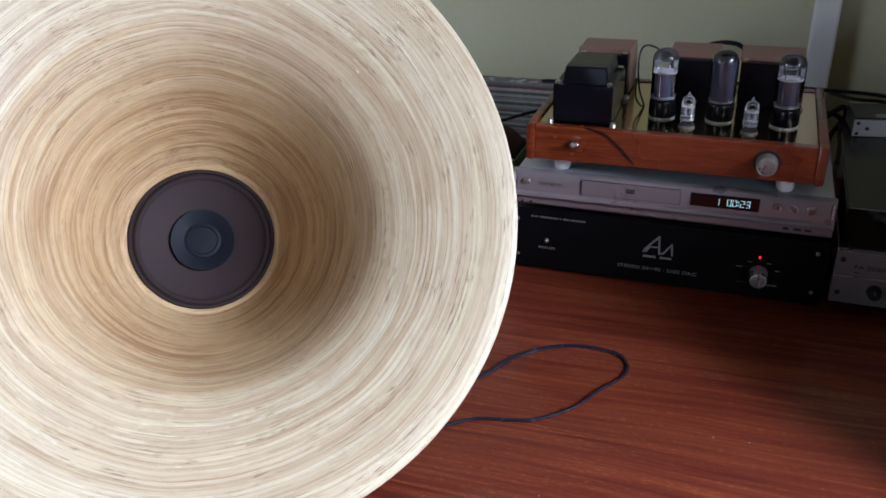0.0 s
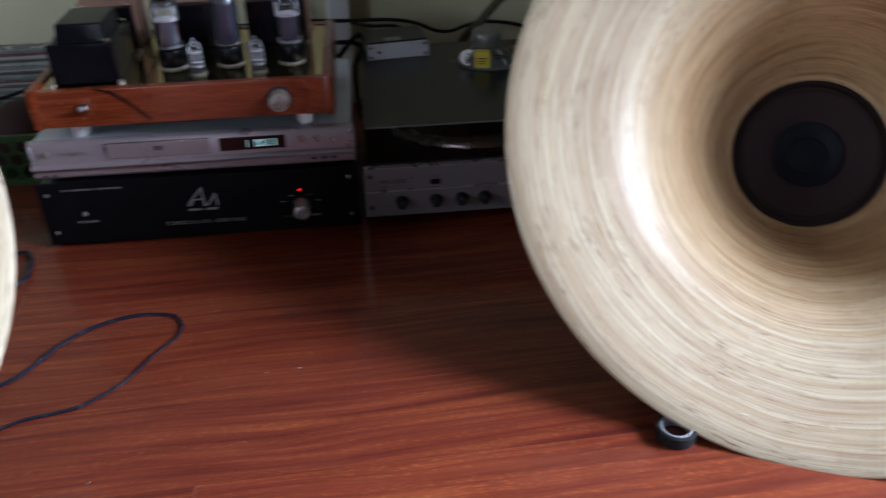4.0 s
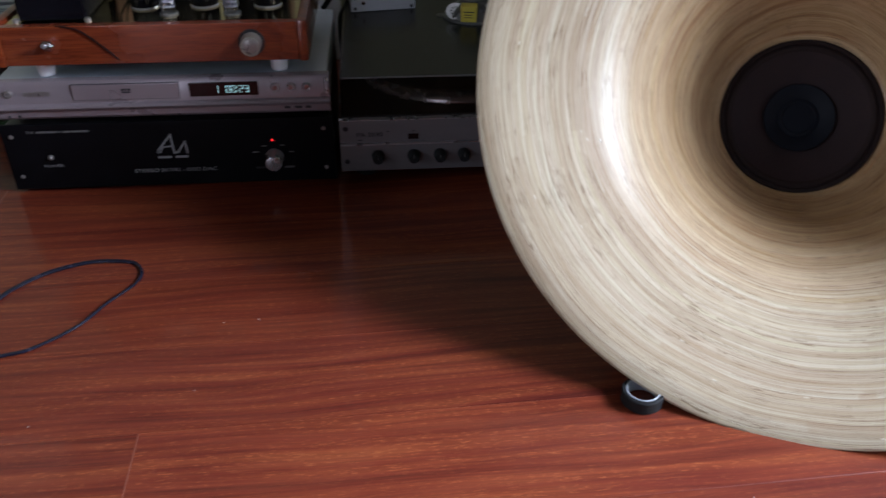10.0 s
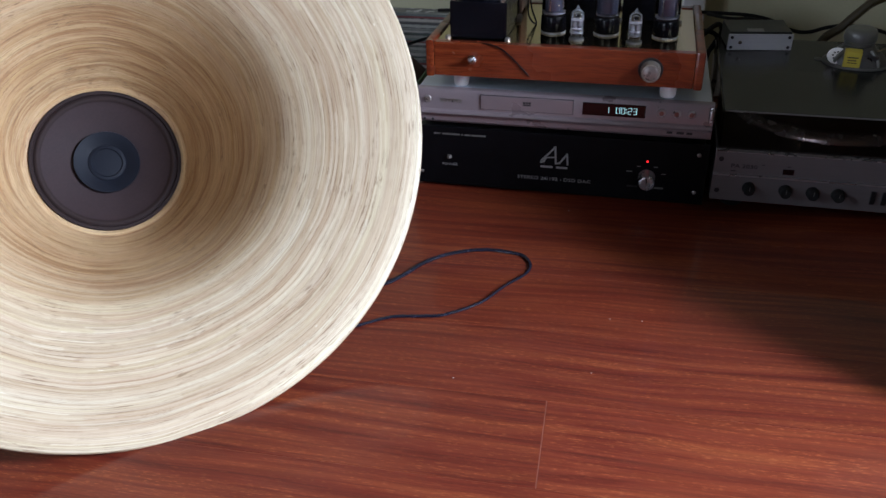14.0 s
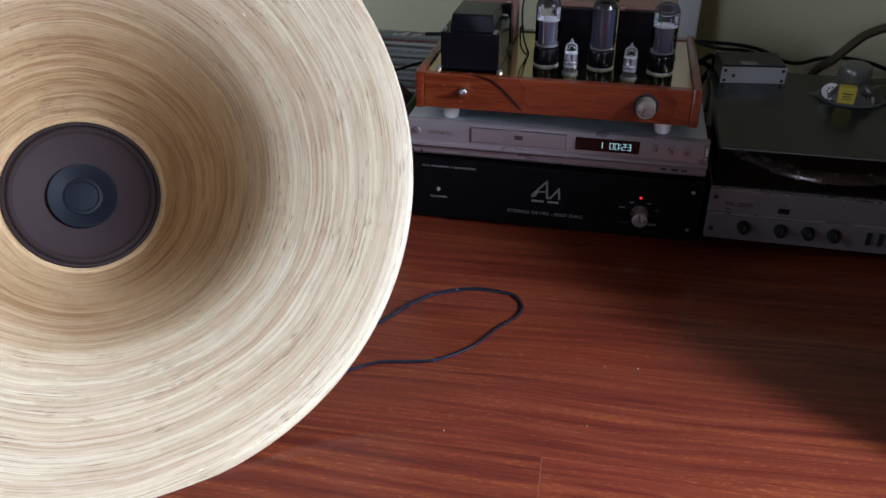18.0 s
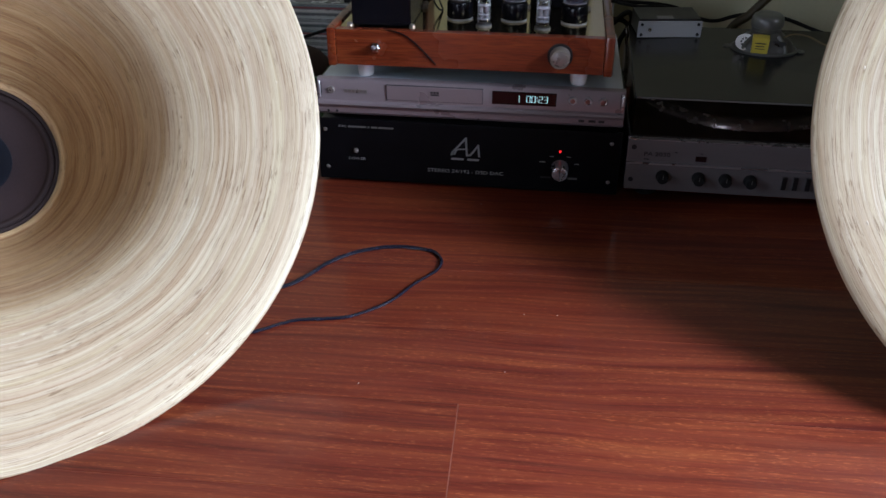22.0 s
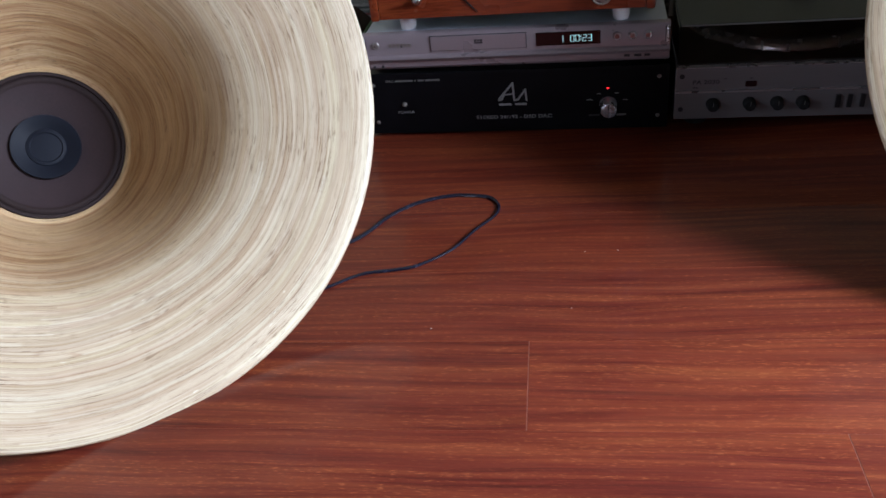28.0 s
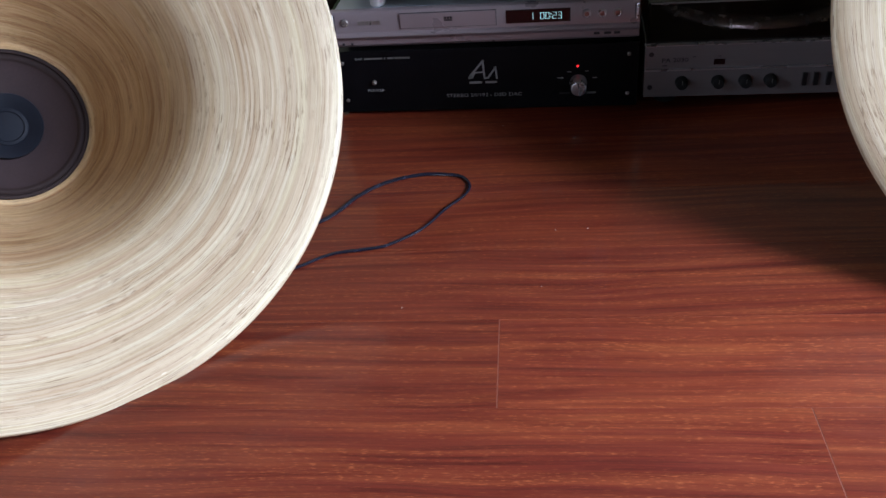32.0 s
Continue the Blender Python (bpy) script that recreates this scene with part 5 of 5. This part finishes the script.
cable([(0.40, 0.43, 0.07), (0.431, 0.44, 0.136), (0.457, 0.44, 0.160), (0.480, 0.44, 0.187), (0.505, 0.44, 0.210), (0.553, 0.44, 0.229), (0.62, 0.445, 0.238), (0.70, 0.45, 0.235), (0.80, 0.455, 0.205), (0.92, 0.45, 0.12), (0.98, 0.44, 0.0075)], 0.0078, HOSE, "thick olive-brown cable arching along the wall")
cable([(0.200, 0.330, 0.150), (0.222, 0.318, 0.180), (0.238, 0.330, 0.187), (0.246, 0.345, 0.170), (0.236, 0.352, 0.145), (0.226, 0.345, 0.120), (0.228, 0.34, 0.05), (0.24, 0.34, 0.006)], 0.0045, RUBBER, "black cable hanging behind the disc player")
cable([(0.10, 0.30, 0.13), (0.16, 0.34, 0.165), (0.218, 0.34, 0.172), (0.240, 0.345, 0.160), (0.232, 0.36, 0.135)], 0.004, RUBBER, "black cable coiled behind the disc player")
cable([(-0.005, WY, 0.226), (0.015, WY, 0.238), (0.045, WY, 0.243), (0.070, WY, 0.236), (0.090, WY - 0.01, 0.21), (0.11, WY - 0.03, 0.15)], 0.0042, RUBBER, "black cable arching behind the valve amplifier")
cable([(-0.52, 0.20, 0.150), (-0.40, 0.215, 0.148), (-0.33, 0.23, 0.146), (-0.27, 0.262, 0.158), (-0.22, 0.30, 0.165)], 0.0026, RUBBER, "thin black lead draped over the pile of cases")

# ---- left of the stack: a crate with a dark bag and a pile of disc cases ----
crate = thing("plastic_crate", pose(0, 0, 0), "green plastic crate with round holes, on the floor", "crate")
CX0, CX1, CY0, CY1, CH = -0.66, -0.275, 0.215, 0.40, 0.088
for name, b in (("floor_sheet", (CX0, CX1, CY0, CY1, 0.0, 0.004)), ("rear_side", (CX0, CX1, CY1 - 0.004, CY1, 0.004, 0.045)), ("end_side", (CX0, CX0 + 0.004, CY0, CY1, 0.004, CH)), ("end_side", (CX1 - 0.004, CX1, CY0, CY1, 0.004, CH))):
    part(name, box(*b), GREEN, crate, bevel=0.001)
part("top_rail", box(CX0, CX1, CY0 - 0.003, CY0 + 0.005, CH - 0.010, CH), GREEN, crate, bevel=0.001)
part("bottom_rail", box(CX0, CX1, CY0 - 0.002, CY0 + 0.004, 0.0, 0.010), GREEN, crate, bevel=0.001)
for row, z in enumerate((0.022, 0.044, 0.066)):
    for k in range(14):
        x = CX0 + 0.018 + 0.027 * k + (0.0135 if row % 2 else 0)
        if x < CX1 - 0.012:
            part("mesh_ring", lathe([(0.0105, 0), (0.0145, 0), (0.0145, 0.004), (0.0105, 0.004), (0.0105, 0)], 18, at_front(x, CY0 + 0.003, z)), GREEN, crate)
bag = lathe([(0, 0.0042), (0.048, 0.0045), (0.058, 0.02), (0.061, 0.05), (0.055, 0.08), (0.038, 0.100), (0.016, 0.108), (0, 0.1085)], 28, pose(-0.343, 0.310, 0) @ Matrix.Diagonal((1.0, 1.1, 1, 1)))
for v in bag.verts:
    d = noise.noise_vector(v.co * 22) * 0.005
    v.co += d if v.co.z > 0.01 else Vector((0, 0, 0))
tagged(part("cloth_bag", bag, MAROON, smooth=True), "round dark red-brown cloth bag in the green crate", "bag")
rng = random.Random(11)
tagged(part("storage_box", box(-0.62, -0.215, 0.470, 0.517, 0, 0.014), DECK, bevel=0.003), "low dark box against the wall under the cases", "box")
z = 0.0143
SPINES = [(0.30, 0.31, 0.28), (0.09, 0.09, 0.09), (0.36, 0.35, 0.31), (0.19, 0.06, 0.06), (0.15, 0.20, 0.20), (0.26, 0.27, 0.24), (0.06, 0.08, 0.07), (0.32, 0.31, 0.29), (0.20, 0.21, 0.19)]
SPINE_MATS = [material("printed_case_spine", c, 0.3, vary=0.3, scale=60, fine=300, stretch=(0.25, 1, 3), bump=0.02) for c in SPINES]
CASE_GREY = material("grey_case_plastic", (0.16, 0.16, 0.16), 0.25, vary=0.3, scale=60, fine=300)
for k in range(24):
    t = rng.choice((0.0042, 0.0052, 0.0052, 0.0070))
    c = thing("disc_case", pose(-0.362 + rng.uniform(-0.006, 0.006), 0.500 + rng.uniform(-0.002, 0.002), z, 0, 0, rng.uniform(-0.4, 0.4)), "flat disc case in a pile against the wall", "disc case", "pile of disc cases")
    part("case_shell", box(-0.110, 0.110, -0.016, 0.016, 0, t - 0.0003), CASE_GREY, c, bevel=0.0005)
    part("spine_card", box(-0.106, 0.106, -0.0168, -0.0155, 0.0006, t - 0.0010), SPINE_MATS[k % 9], c, "printed spine")
    z += t

packet = thing("paper_packet", pose(-0.520, 0.494, 0.0143), "upright pale packet with a blue foot beside the cases", "packet")
part("packet_body", box(-0.037, 0.037, -0.018, 0.018, 0.0802, 0.124), PALE, packet, "pale lavender paper", bevel=0.002)
part("packet_foot", box(-0.037, 0.037, -0.018, 0.018, 0.0, 0.080), BLUE, packet, "deep blue card", bevel=0.002)

# ---- window frames ----
def window(name, x0, x1, y0, y1, z0, z1, along):
    w = tagged(thing(name, pose(0, 0, 0), "unseen white-framed window with a lamp standing in for daylight", "window"), kind="structure")
    f = 0.05
    lo, hi = (y0, y1) if along == "y" else (x0, x1)
    for a, b, c, d in ((lo, hi, z0, z0 + f), (lo, hi, z1 - f, z1), (lo, lo + f, z0 + f, z1 - f), (hi - f, hi, z0 + f, z1 - f), ((lo + hi) / 2 - 0.03, (lo + hi) / 2 + 0.03, z0 + f, z1 - f)):
        part("window_frame", box(x0 + 0.07, x1 - 0.01, a, b, c, d) if along == "y" else box(a, b, y0 + 0.01, y1 - 0.05, c, d), TRIM, w, bevel=0.004)
    return w


window("window_1", X1, X1 + T, WIN_R[0], WIN_R[1], WIN_R[2], WIN_R[3], "y")
window("window_4", X1, X1 + T, WIN_F[0], WIN_F[1], WIN_F[2], WIN_F[3], "y")
# invented frame round the opening of the rear fill lamp
window("rear_fill_window", FILL_S[0], FILL_S[1], Y0 - T, Y0, FILL_S[2], FILL_S[3], "x")
window("window_2", X0 - T, X0, WIN_L[0], WIN_L[1], WIN_L[2], WIN_L[3], "y")

# ---- floor planks, last ----
PALE_EDGE = material("pale_plank_edge", (0.135, 0.036, 0.021), 0.4, vary=0.55, scale=9, fine=200)
bm = bmesh.new()
c, top = 0.0006, 0.0
v = {}
for i, x in enumerate((-PL / 2 + 0.00003, PL / 2 - 0.00003)):
    for j, y in enumerate((-PW / 2 + 0.00003, PW / 2 - 0.00003)):
        sx, sy = (1 if i else -1), (1 if j else -1)
        v[i, j, 0] = bm.verts.new((x, y, -0.0088))
        v[i, j, 1] = bm.verts.new((x, y, top - c * 0.45))
        v[i, j, 2] = bm.verts.new((x - sx * c, y - sy * c, top))
order = ((0, 0), (1, 0), (1, 1), (0, 1))
bm.faces.new([v[i, j, 2] for i, j in order])
bm.faces.new([v[i, j, 0] for i, j in order[::-1]])
for k in range(4):
    a, b = order[k], order[(k + 1) % 4]
    for h in (0, 1):
        bm.faces.new((v[(*a, h)], v[(*b, h)], v[(*b, h + 1)], v[(*a, h + 1)]))
bm.normal_update()
for f in bm.faces:                                     # the bevels at the sawn ends are paler
    if abs(f.calc_center_median().z + c * 0.225) < c * 0.2 and abs(f.normal.x) > 0.1:
        f.material_index = 1
first = part("plank", bm, FLOOR, floor)
first.data.materials.append(PALE_EDGE)
PLANK = first.data
bpy.data.objects.remove(first)
turn = Matrix.Rotation(radians(PTURN), 4, "Z")
origin = Vector((0.0545, -0.5455, 0))                  # middle of a joint between two planks
rng = random.Random(3)
START = {0: 0.0, -1: 0.277, 1: 0.55, 2: 0.52, 3: 0.57, 4: 0.56, 5: 0.60, 6: 0.62, 7: 0.58}
rest = bmesh.new()                                     # planks in the far part of the room
for row in range(-41, 12):
    start = START.get(row, rng.uniform(0, PL))
    for k in range(-7, 6):
        q = origin + turn @ Vector((PL * (k + 0.5) + start, PW * row, 0))
        at = Matrix.Translation(q) @ turn
        ends = [at @ Vector((sx * PL / 2, sy * PW / 2, 0)) for sx in (-1, 1) for sy in (-1, 1)]
        x_lo, x_hi, y_lo, y_hi = min(e.x for e in ends), max(e.x for e in ends), min(e.y for e in ends), max(e.y for e in ends)
        if x_hi < X0 + 0.01 or x_lo > X1 - 0.01 or y_hi < Y0 + 0.01 or y_lo > Y1 - 0.01:
            continue
        far = q.x < -2.3 or q.y < -3.0
        cut = x_lo < X0 or x_hi > X1 or y_lo < Y0 or y_hi > Y1
        me = PLANK
        if far or cut:                                 # sawn to fit at the walls
            bm = bmesh.new()
            bm.from_mesh(PLANK)
            for lim, n in ((X0, (-1, 0, 0)), (X1, (1, 0, 0)), (Y0, (0, -1, 0)), (Y1, (0, 1, 0))) if cut else ():
                co = (lim, 0, 0) if n[0] else (0, lim, 0)
                inv = at.inverted()
                bmesh.ops.bisect_plane(bm, geom=bm.verts[:] + bm.edges[:] + bm.faces[:], plane_co=inv @ Vector(co), plane_no=inv.to_3x3() @ Vector(n), clear_outer=True)
            me = bpy.data.meshes.new("plank")
            if far:
                bm.transform(at)
            bm.to_mesh(me)
            bm.free()
            if far:
                rest.from_mesh(me)
                bpy.data.meshes.remove(me)
                continue
            me.materials.append(FLOOR)
            me.materials.append(PALE_EDGE)
        pk = new("plank", me)
        pk.matrix_world = at
        pk.parent = floor
field = part("far_planks", rest, FLOOR, floor, "joined planks in the far part of the room")
field.data.materials.append(PALE_EDGE)
field["kind"] = "stuff"

# crumbs on the floor
for x, y, s in ((0.108, -0.320, 0.0012), (0.146, -0.317, 0.0015), (0.094, -0.428, 0.0010), (-0.054, -0.467, 0.0012), (0.03, -0.05, 0.0012), (0.60, -0.60, 0.0013)):
    s *= 0.65
    tagged(part("crumb", lathe([(0, 0), (s, 0.0002), (s * 0.8, s * 0.7), (0, s)], 7, Matrix.Translation((x, y, 0.0003))), CERAMIC), "tiny pale crumb on the laminate floor", "crumb", "crumbs")
